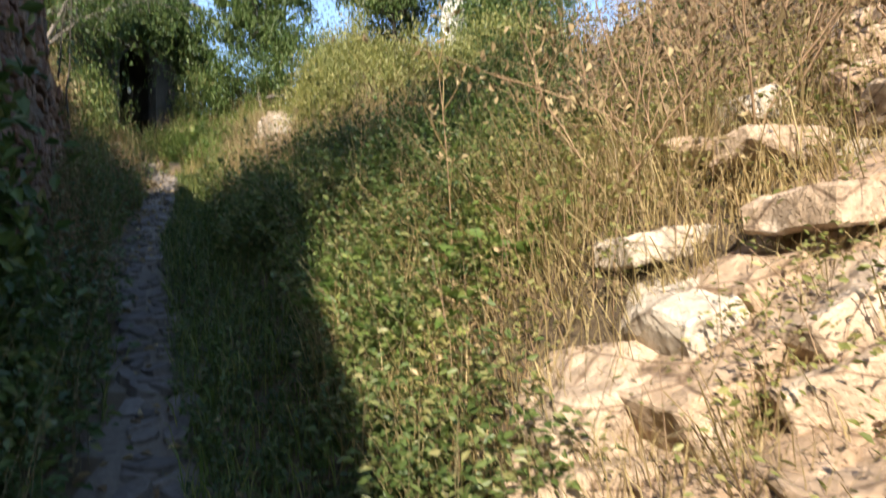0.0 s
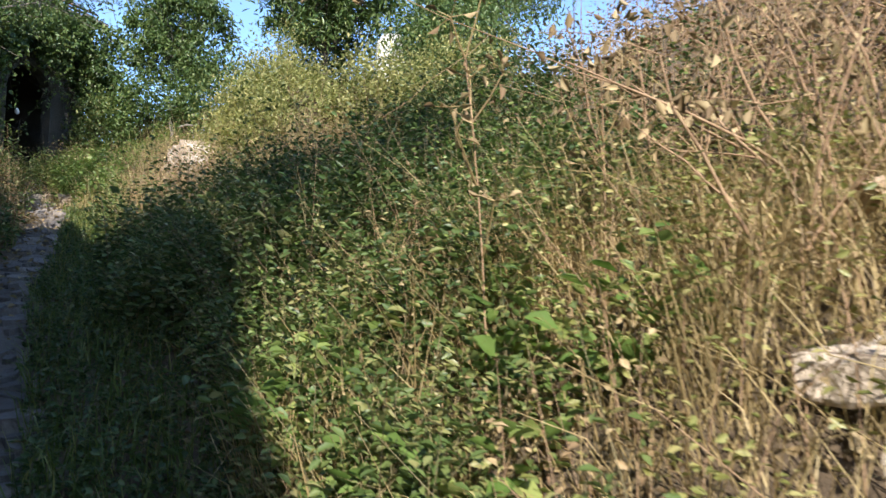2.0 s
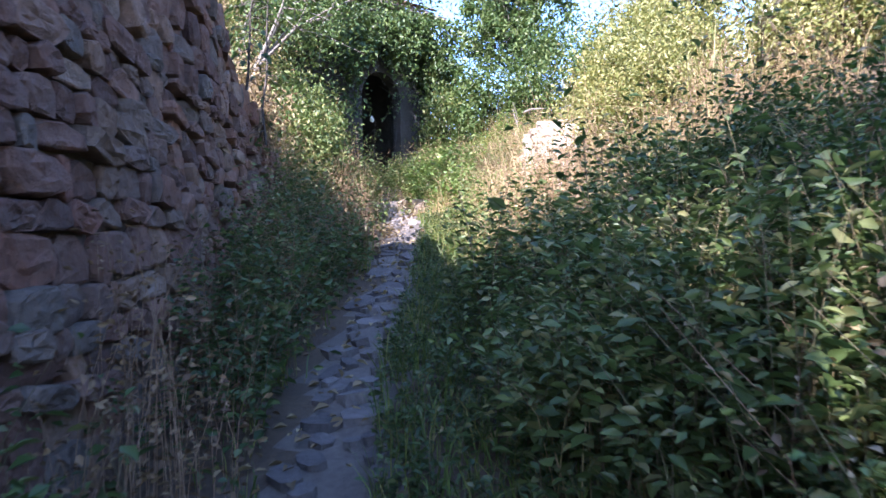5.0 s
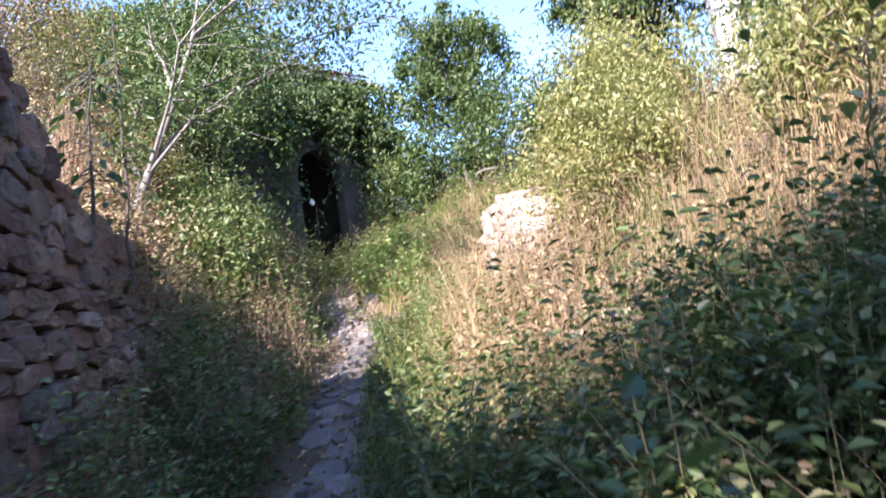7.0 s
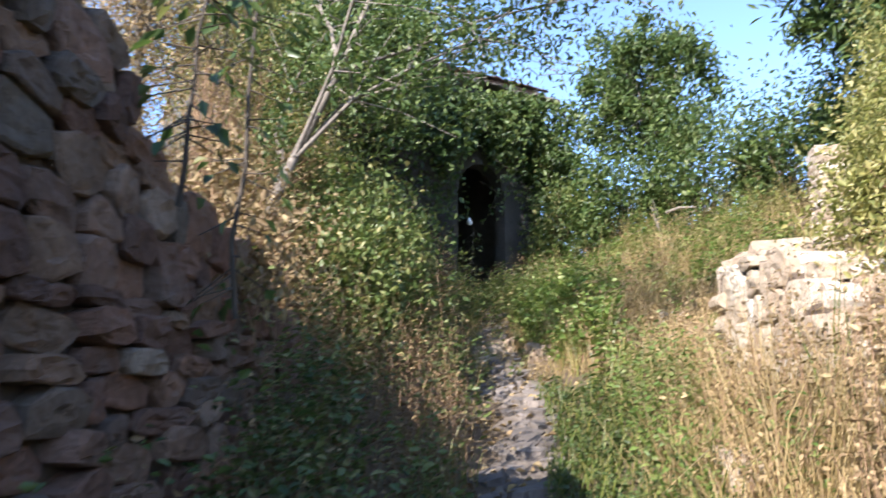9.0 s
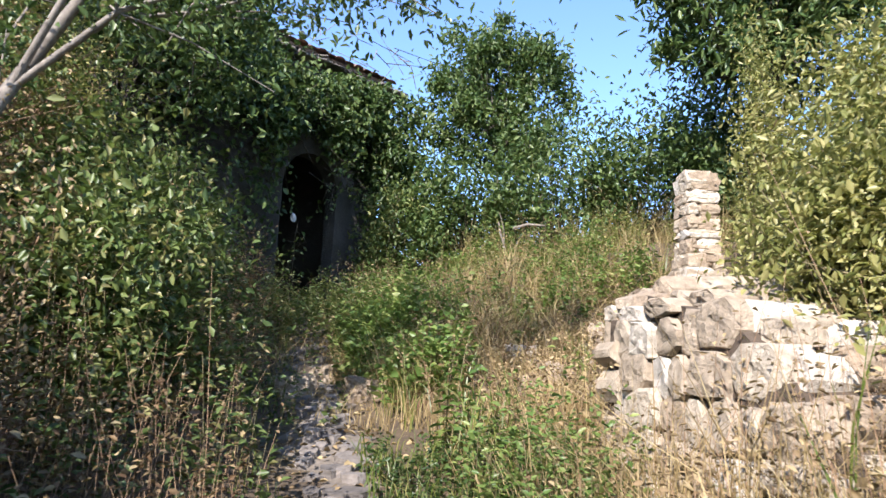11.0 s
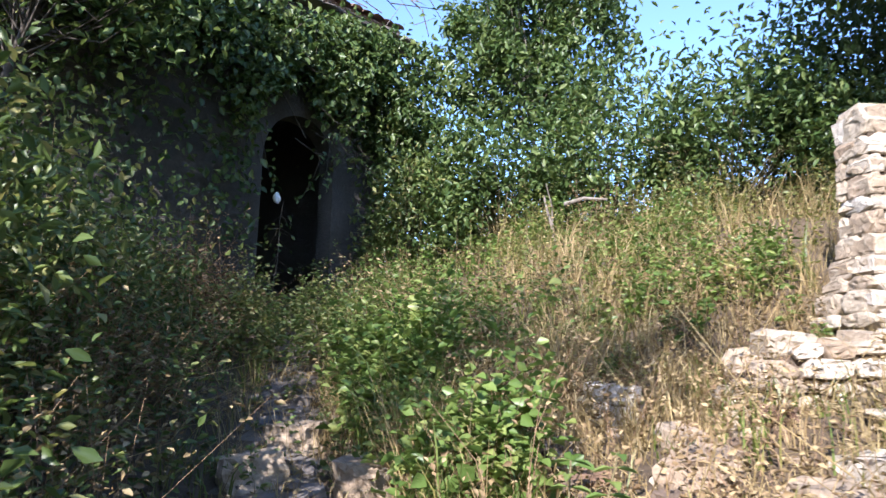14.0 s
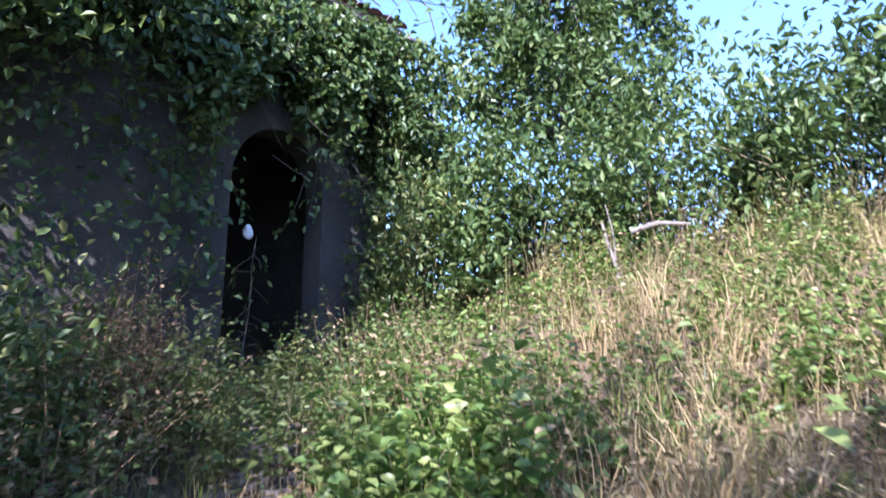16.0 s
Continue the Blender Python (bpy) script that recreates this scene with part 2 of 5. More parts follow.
def thing(name, at, label, category, group="", kind=""):
    ob = new(name)
    ob.matrix_basis = at if isinstance(at, Matrix) else Matrix.Translation(at)
    return tagged(ob, label, category, group, kind)


def unit(v):
    return v / np.maximum(np.linalg.norm(v, axis=-1, keepdims=True), 1e-9)


def leaf_geo(base, along, up, length, width, fold=0.25):
    """Folded leaf blades: base, left edge, tip, right edge."""
    along, n = unit(along), len(base)
    side = unit(np.cross(along, up))
    nor = np.cross(side, along)
    L, W = length[:, None], width[:, None]
    v = np.stack([base, base + along * L * 0.45 - side * W * 0.5 + nor * W * fold, base + along * L * 0.8 - side * W * 0.28 + nor * W * fold * 0.5,
                  base + along * L - nor * L * 0.08, base + along * L * 0.8 + side * W * 0.28 + nor * W * fold * 0.5, base + along * L * 0.45 + side * W * 0.5 + nor * W * fold], 1).reshape(-1, 3)
    k = np.arange(n)[:, None] * 6
    return v, np.concatenate([k + np.array([[0, 1, 2, 3]]), k + np.array([[0, 3, 4, 5]])])


def blade_geo(base, lean, length, width):
    """Grass blades: tapered strips that arch over."""
    n = len(base)
    az = rng.uniform(0, 2 * np.pi, n)
    side = np.stack([np.cos(az), np.sin(az), np.zeros(n)], 1) * width[:, None] * 0.5
    mid = base + lean * length[:, None] * 0.35 + np.array([0, 0, 1]) * length[:, None] * 0.6
    tip = base + lean * length[:, None] * 0.95 + np.array([0, 0, 1]) * length[:, None] * (1 - 0.35 * np.linalg.norm(lean, axis=1))[:, None]
    v = np.stack([base - side, base + side, mid + side * 0.8, mid - side * 0.8, tip + side * 0.15, tip - side * 0.15], 1).reshape(-1, 3)
    k = np.arange(n)[:, None] * 6
    return v, np.concatenate([k + np.array([[0, 1, 2, 3]]), k + np.array([[3, 2, 4, 5]])])


def rod_geo(a, b, ra, rb):
    """Three-sided tapered rods from a to b."""
    n = len(a)
    d = unit(b - a)
    ref = np.where(np.abs(d[:, 2:3]) > 0.9, np.array([[1.0, 0, 0]]), np.array([[0, 0, 1.0]]))
    s = unit(np.cross(d, ref))
    t = np.cross(d, s)
    ring = [np.cos(q) * s + np.sin(q) * t for q in (0, 2.094, 4.189)]
    v = np.stack([a + r * ra[:, None] for r in ring] + [b + r * rb[:, None] for r in ring], 1).reshape(-1, 3)
    k = np.arange(n)[:, None] * 6
    return v, np.concatenate([k + np.array([[0, 1, 4, 3]]), k + np.array([[1, 2, 5, 4]]), k + np.array([[2, 0, 3, 5]])])


def join(pieces):
    """Pieces (verts, faces, slot) into one."""
    vs, fs, ix, off = [], [], [], 0
    for v, f, s in pieces:
        vs.append(v), fs.append(f + off), ix.append(np.full(len(f), s))
        off += len(v)
    return np.concatenate(vs), np.concatenate(fs), np.concatenate(ix)


def weed_pieces(base, h, leaves, leaf_len, leaf_wid, droop=0.1, bare=0.15, lean=0.3, spread=0.25, stem_r=0.0022):
    """Upright weeds: bent stems with side sprigs and leaves all the way up."""
    n = len(base)
    az = rng.uniform(0, 2 * np.pi, n)
    ln = np.stack([np.cos(az), np.sin(az), np.zeros(n)], 1) * (rng.uniform(0, lean, n) * h)[:, None]
    z = np.array([0, 0, 1.0])

    def on(i, t):
        return base[i] + z * (h[i] * t * (1 - 0.12 * t))[:, None] + ln[i] * (t * t)[:, None]

    every = np.arange(n)
    r = np.full(n, stem_r)
    p0, p1, p2 = on(every, np.zeros(n)), on(every, np.full(n, 0.5)), on(every, np.ones(n))
    out = [(*rod_geo(p0, p1, r, r * 0.7), 1), (*rod_geo(p1, p2, r * 0.7, r * 0.3), 1)]
    i = np.repeat(every, leaves)
    t = rng.uniform(bare, 1.0, len(i))
    a = rng.uniform(0, 2 * np.pi, len(i))
    e = rng.uniform(-0.35, 0.8, len(i)) - droop
    d = np.stack([np.cos(a) * np.cos(e), np.sin(a) * np.cos(e), np.sin(e)], 1)
    off = rng.uniform(0, 1, len(i)) * spread * h[i] * (1 - t * 0.75)
    sz = rng.uniform(0.55, 1.25, len(i)) * (1.1 - 0.45 * t)
    up = unit(z + rng.normal(0, 0.55, (len(i), 3)))
    out.append((*leaf_geo(on(i, t) + d * off[:, None], d, up, leaf_len * sz, leaf_wid * sz), 0))
    return out


def spots(n, y0, y1, d0, d1, gap=0.0):
    """Random footing along the path between y0 and y1, d0 to d1 beside its middle."""
    y = rng.uniform(y0, y1, n)
    d = rng.uniform(d0, d1, n)
    x = line_x(y) + d / 0.9
    return np.stack([x, y, ground_z(x, y) - 0.01], 1)


def stuff(name, pieces, mats, label, category):
    v, f, ix = join(pieces)
    ob = new(name, mesh_from(name, v, f, mats, ix))
    return tagged(ob, label, category, kind="stuff")


def tube(points, radii, sides=7):
    """A tapered limb along points, as verts and quads."""
    pts = [Vector(p) for p in points]
    vs, fs = [], []
    for i, p in enumerate(pts):
        d = (pts[min(i + 1, len(pts) - 1)] - pts[max(i - 1, 0)]).normalized()
        s = d.cross(Vector((0.3, 0.9, 0.31))).normalized()
        t = d.cross(s)
        for q in range(sides):
            a = 2 * math.pi * q / sides
            vs.append(p + (s * math.cos(a) + t * math.sin(a)) * radii[i])
    for i in range(len(pts) - 1):
        for q in range(sides):
            fs.append((i * sides + q, i * sides + (q + 1) % sides, (i + 1) * sides + (q + 1) % sides, (i + 1) * sides + q))
    return np.array([tuple(v) for v in vs]), np.array(fs)


def limbs(seed, start, direction, length, radius, depth, wander=0.35, forks=3):
    """A branching skeleton: list of (points, radii) and the twig ends."""
    r = random.Random(seed)
    out, ends = [], []

    def grow(p, d, L, rad, k):
        pts, rads, n = [p], [rad], 5
        for s in range(n):
            d = (d + Vector((r.gauss(0, wander), r.gauss(0, wander), r.gauss(0.06, wander * 0.7))) * 0.5).normalized()
            p = p + d * (L / n)
            pts.append(p), rads.append(rad * (1 - 0.6 * (s + 1) / n))
            if k < depth and s >= 1 and r.random() < forks / 4.0:
                q = (d + Vector((r.gauss(0, 0.8), r.gauss(0, 0.8), r.gauss(0.15, 0.5)))).normalized()
                grow(p, q, L * r.uniform(0.5, 0.72), rads[-1] * 0.65, k + 1)
            if k >= depth - 1:
                ends.append((p.copy(), d.copy()))
        out.append((pts, rads))

    grow(Vector(start), Vector(direction).normalized(), length, radius, 0)
    return out, ends


def shrub(name, at, label, size, stems, leaves, leaf_len, leaf_mat, stem_mat=STEM, category="shrub", leaf_wid=0.5, flat=0.7, clumps=26):
    """A shrub: bent stems from one foot, and leaves in clumps over an uneven outline."""
    ob = thing(name, at, label, category, name.replace("_", " ") + "s")
    sx, sy, sz = size
    a = rng.uniform(0, 2 * np.pi, clumps)
    rr = np.sqrt(rng.uniform(0, 1, clumps))
    h = rng.uniform(0.15, 1.0, clumps) * (1.05 - 0.45 * rr * rr)
    c = np.stack([np.cos(a) * rr * sx, np.sin(a) * rr * sy, h * sz], 1)
    k = rng.integers(0, clumps, stems)
    foot = rng.normal(0, 0.08, (stems, 3)) * np.array([1, 1, 0])
    tip = c[k] + rng.normal(0, 0.1, (stems, 3))
    mid = (foot + tip) * 0.5 + np.array([0, 0, 0.12 * sz])
    r = np.full(stems, 0.009)
    v, f, ix = join([(*rod_geo(foot - np.array([0, 0, 0.1]), mid, r, r * 0.7), 0), (*rod_geo(mid, tip, r * 0.7, r * 0.25), 0)])
    tagged(part("branchwork", mesh_from("branchwork", v, f, [stem_mat]), ob), kind="stuff")
    i = rng.integers(0, clumps, leaves)
    rad = rng.uniform(0.5, 1.2, clumps)[i][:, None] * np.array([sx, sy, sz * flat]) * 0.27
    pos = c[i] + rng.normal(0, 1, (leaves, 3)) * rad
    pos[:, 2] = np.maximum(pos[:, 2], 0.02)
    d = unit(rng.normal(0, 1, (leaves, 3)))
    up = unit(rng.normal(0, 0.6, (leaves, 3)) + np.array([0, 0, 1.0]))
    s = leaf_len * rng.uniform(0.55, 1.3, leaves)
    v, f = leaf_geo(pos, d, up, s, s * leaf_wid)
    part("foliage", mesh_from("foliage", v, f, [leaf_mat]), ob)
    return ob


# ---- stones: many-sided rubble blocks, one unit wide and high, face towards -y
def stone_mesh(seed, mat, sides=7):
    r = random.Random(seed)
    square = 1.0 + 0.3 * r.random()
    ring = []
    for q in range(sides):
        a = 2 * math.pi * (q + r.uniform(-0.25, 0.25)) / sides + 0.3
        c, s = math.cos(a), math.sin(a)
        k = (abs(c) ** (2 / (1 - square * 0.6)) + abs(s) ** (2 / (1 - square * 0.6))) ** (-(1 - square * 0.6) / 2)
        ring.append((0.5 * k * c * r.uniform(0.9, 1.05), 0.5 * k * s * r.uniform(0.88, 1.05)))
    tilt_x, tilt_z = r.uniform(-0.05, 0.05), r.uniform(-0.05, 0.05)
    vs = [(x * 0.97, 0.5, z * 0.97) for x, z in ring]
    for inset, depth, rough in ((1.0, -0.41, 0.03), (0.965, -0.455, 0.025), (0.8, -0.475, 0.03), (0.4, -0.48, 0.035)):
        vs += [(x * inset * r.uniform(0.96, 1.04), depth + tilt_x * x + tilt_z * z + r.uniform(-rough, rough), z * inset * r.uniform(0.95, 1.04)) for x, z in ring]
    vs.append((r.uniform(-0.08, 0.08), -0.475 + r.uniform(-0.05, 0.03), r.uniform(-0.08, 0.08)))
    fs, n = [], sides
    for k in (0, n, 2 * n, 3 * n):
        fs += [(k + q, k + n + q, k + n + (q + 1) % n, k + (q + 1) % n) for q in range(n)]
    fs += [(4 * n + q, 5 * n, 4 * n + (q + 1) % n) for q in range(n)]
    fs.append(tuple(range(n)))
    return mesh_from("stone", vs, fs, [mat])


WALL_STONES = [stone_mesh(100 + i, WALLSTONE, 7 + i % 4) for i in range(16)]
PALE_STONES = [stone_mesh(200 + i, PALESTONE, 7 + i % 4) for i in range(16)]
PATH_STONES = [stone_mesh(300 + i, PATHSTONE, 6 + i % 3) for i in range(10)]


# ---------------------------------------------------------------- ground
def make_ground():
    ax = np.unique(np.concatenate([np.arange(-12, 10, 0.16), -12 - 1.25 ** np.arange(1, 30), 10 + 1.25 ** np.arange(1, 30)]))
    ay = np.unique(np.concatenate([np.arange(-6, 24, 0.16), -6 - 1.25 ** np.arange(1, 30), 24 + 1.25 ** np.arange(1, 30)]))
    X, Y = np.meshgrid(ax, ay, indexing="ij")
    x, y = X.ravel(), Y.ravel()
    z = ground_z(x, y)
    far = np.clip((np.hypot(x, y - 8) - 30) / 60, 0, 1)
    z = z * (1 - far) + far * 2.0
    n, k = len(ax), len(ay)
    i, j = np.meshgrid(np.arange(n - 1), np.arange(k - 1), indexing="ij")
    a = (i * k + j).ravel()
    f = np.stack([a, a + k, a + k + 1, a + 1], 1)
    cx, cy = x[f].mean(1), y[f].mean(1)
    on = (np.abs(cx - line_x(cy)) < 0.24 + 0.06 * np.sin(cy * 5)) & (cy > -5) & (cy < 17)
    away = np.hypot(cx, cy - 8) > 40
    ob = new("ground", mesh_from("ground", np.stack([x, y, z], 1), f, [SOIL, PATHSOIL, HILL], np.where(away, 2, on.astype(int)), smooth=True))
    return tagged(ob, "brown leaf-littered soil bank with a narrow trodden path", "ground", kind="structure")


ground = make_ground()


# ---------------------------------------------------------------- dry-stone walls
def wall_top(poly, s):
    return float(np.interp(s, [p[0] for p in poly], [p[1] for p in poly]))


def stone_wall(name, line, tops, thick, stones, label, course=(0.11, 0.24), width=(0.14, 0.42), batter=0.06, most=300, seed=1, near=None, sink=0.15):
    """A rubble wall along line [(x, y)...], its face to the right of that direction; tops [(distance, z)]. Core, then stones course by course."""
    r = random.Random(seed)
    pts = [Vector((x, y, 0)) for x, y in line]
    lens = [0.0]
    for a, b in zip(pts, pts[1:]):
        lens.append(lens[-1] + (b - a).length)
    total = lens[-1]

    def at(s):
        k = max(i for i in range(len(lens) - 1) if lens[i] <= max(min(s, total - 1e-6), 0))
        d = (pts[k + 1] - pts[k]).normalized()
        return pts[k] + d * (s - lens[k]), d

    n = max(2, int(total / 0.12))
    core = []
    for i in range(n + 1):
        s = total * i / n
        p, d = at(s)
        out = Vector((d.y, -d.x, 0))
        foot, top = gz(p.x + out.x * 0.1, p.y + out.y * 0.1) - 0.4, wall_top(tops, s) - 0.07
        foot = min(foot, top - 0.05)
        back = p - out * thick
        lean = batter * (top - foot)
        for q in (p + Vector((0, 0, foot)), p - out * lean + Vector((0, 0, top)), back + Vector((0, 0, top)), back + Vector((0, 0, foot))):
            core.append(q)
    fs = []
    for i in range(n):
        for q in range(4):
            fs.append((i * 4 + q, i * 4 + (q + 1) % 4, i * 4 + 4 + (q + 1) % 4, i * 4 + 4 + q))
    fs += [(0, 1, 2, 3), tuple(n * 4 + q for q in (3, 2, 1, 0))]
    wall = new(name, mesh_from(name, core, fs, [MORTAR]))
    tagged(wall, label, "wall", kind="structure")
    low = min(gz(at(s)[0].x, at(s)[0].y) for s in np.linspace(0, total, 30)) - sink
    high = max(z for s, z in tops)
    rest, singles = [], []
    z = low
    while z < high:
        h = r.uniform(*course)
        s = r.uniform(-0.2, 0)
        while s < total:
            w = r.uniform(*width)
            c = s + w / 2
            if 0 <= c <= total:
                p, d = at(c)
                g = gz(p.x, p.y)
                zz = z + h / 2 + 0.05 * math.sin(c * 2.3 + z * 3)
                if zz + h * 0.3 < wall_top(tops, c) and zz > g - sink:
                    out = Vector((d.y, -d.x, 0))
                    dp = r.uniform(0.16, 0.3)
                    q = p - out * (batter * (zz - g + 0.3)) + out * (r.uniform(-0.025, 0.03) - dp * 0.28)
                    m = Matrix.Translation((q.x, q.y, zz)) @ Matrix.Rotation(math.atan2(d.y, d.x), 4, "Z") @ pose(0, 0, 0, r.uniform(-6, 6), r.uniform(-7, 7), r.uniform(-7, 7)) @ Matrix.Diagonal((w * 1.02, dp, h * r.uniform(0.98, 1.14), 1))
                    singles.append((m, r.choice(stones), c, zz))
            s += w
        z += h * 0.96
    # tumbled stones along the broken top
    s = 0.0
    while s < total:
        w = r.uniform(*width)
        c = min(max(s + w / 2, w * 0.52), total - w * 0.52)
        p, d = at(c)
        out = Vector((d.y, -d.x, 0))
        top = wall_top(tops, c)
        for back in (0.22, 0.4):
            q = p - out * (batter * (top - gz(p.x, p.y)) + back * thick / 0.5)
            hh = r.uniform(0.09, 0.18)
            m = Matrix.Translation((q.x, q.y, top - 0.05 + r.uniform(-0.02, 0.03))) @ Matrix.Rotation(math.atan2(d.y, d.x), 4, "Z") @ pose(0, 0, 0, r.uniform(-7, 7), r.uniform(-7, 7), r.uniform(-12, 12)) @ Matrix.Diagonal((w * 1.05, thick * 0.6, hh, 1))
            singles.append((m, r.choice(stones), s, top))
        s += w
    order = sorted(singles, key=lambda q: 0 if near is None else abs(q[2] - near))
    for m, me, _, _ in order[:most]:
        ob = new("stone", me)
        ob.parent = wall
        ob.matrix_basis = m
    if order[most:]:
        vs, fs, off = [], [], 0
        for m, me, _, _ in order[most:]:
            vs += [m @ v.co for v in me.vertices]
            fs += [tuple(off + i for i in f.vertices) for f in me.polygons]
            off += len(me.vertices)
        tagged(part("stone_fill", mesh_from("stone_fill", vs, fs, [stones[0].materials[0]]), wall), kind="stuff")
    return wall


LEFT = [(-0.35, -8.0), (-0.9, -5.0), (-1.75, 0.5), (-2.25, 2.6), (-2.95, 4.9), (-3.85, 6.85), (-4.3, 7.65), (-4.75, 8.75), (-5.1, 9.6)]
left_wall = stone_wall("wall_shaded", LEFT, [(0, 5.8), (3.0, 5.9), (5.5, 5.8), (7.0, 6.0), (8.5, 5.9), (9.3, 5.6), (10.5, 5.3), (11.5, 4.9), (12.6, 4.3), (14.2, 4.2), (15.0, 4.35), (15.6, 4.25), (15.85, 3.98), (16.2, 3.7), (16.45, 3.5), (17.0, 3.35), (17.5, 3.2), (18.3, 2.85)], 0.6, WALL_STONES,
                       "high dry-laid wall of brown fieldstone with a collapsed end", (0.06, 0.18), (0.09, 0.34), near=14.8, seed=3)
RIGHT = [(-3.05, 11.35), (-2.75, 10.5), (-2.0, 8.85), (-1.6, 7.9)]
right_wall = stone_wall("wall_sunlit", RIGHT, [(0, 3.5), (0.35, 3.56), (0.8, 3.46), (1.25, 3.32), (1.6, 3.0), (2.1, 2.65), (2.7, 2.4), (3.7, 2.1)], 0.5, PALE_STONES,
                        "low sunlit terrace wall of pale limestone rubble", (0.08, 0.19), (0.12, 0.36), near=0.8, seed=5)
END = [(-1.9, 12.0), (-3.05, 11.35)]
end_wall = stone_wall("wall_return", END, [(0, 3.7), (1.32, 3.45)], 0.4, PALE_STONES, "pale rubble return of the terrace wall", (0.08, 0.2), (0.1, 0.28), near=1, seed=6)


TIER = [(-3.2, 13.72), (-2.75, 13.74), (-2.1, 13.9)]
tier_wall = stone_wall("wall_tier", TIER, [(0, 3.5), (0.25, 3.62), (0.7, 3.66), (1.15, 3.68)], 0.4, PALE_STONES, "low tier of pale rubble below the pillar", (0.07, 0.14), (0.14, 0.34), near=0.4, seed=9, sink=0.3)


# ---------------------------------------------------------------- ruined pillar
def make_pillar():
    ob = thing("stone_pillar", pose(-2.2, 14.55, 3.72, 0, 0, 20), "ruined square pillar of whitish rubble, standing on the terrace", "pillar")
    r = random.Random(4)
    z, k = 0.0, 0
    while z < 1.36:
        h = r.uniform(0.07, 0.15) if z < 1.14 else 0.2
        wide = 0.165 + 0.14 * max(0, 1 - z / 0.5)
        cuts = [-wide, r.uniform(-0.08, 0.08), wide] if r.random() < 0.75 and z < 1.12 else [-wide, wide]
        for a, b in zip(cuts, cuts[1:]):
            for face in (0, 90, 180, 270):
                m = pose(0, 0, 0, 0, 0, face) @ pose((a + b) / 2, -wide + 0.1, z + h / 2, r.uniform(-4, 4), r.uniform(-4, 4), r.uniform(-5, 5)) @ Matrix.Diagonal(((b - a) * 1.02, 0.2, h * 1.05, 1))
                st = part("stone", r.choice(PALE_STONES), ob)
                st.matrix_basis = m
        z += h * 0.97
    bm = bmesh.new()
    bmesh.ops.create_cube(bm, size=1)
    bmesh.ops.scale(bm, vec=(0.26, 0.26, 1.3), verts=bm.verts)
    bmesh.ops.translate(bm, vec=(0, 0, 0.65), verts=bm.verts)
    me = bpy.data.meshes.new("core")
    bm.to_mesh(me)
    me.materials.append(MORTAR)
    part("core", me, ob)
    return ob


make_pillar()


# ---------------------------------------------------------------- ruined house with the arched doorway
HX, HY, HZ = -7.7, 17.5, 4.05
HOUSE = Matrix.Translation((HX, HY, HZ)) @ Matrix.Rotation(math.atan2(0.86, 0.51), 4, "Z")  # x along the front to its right end, -y out of the front


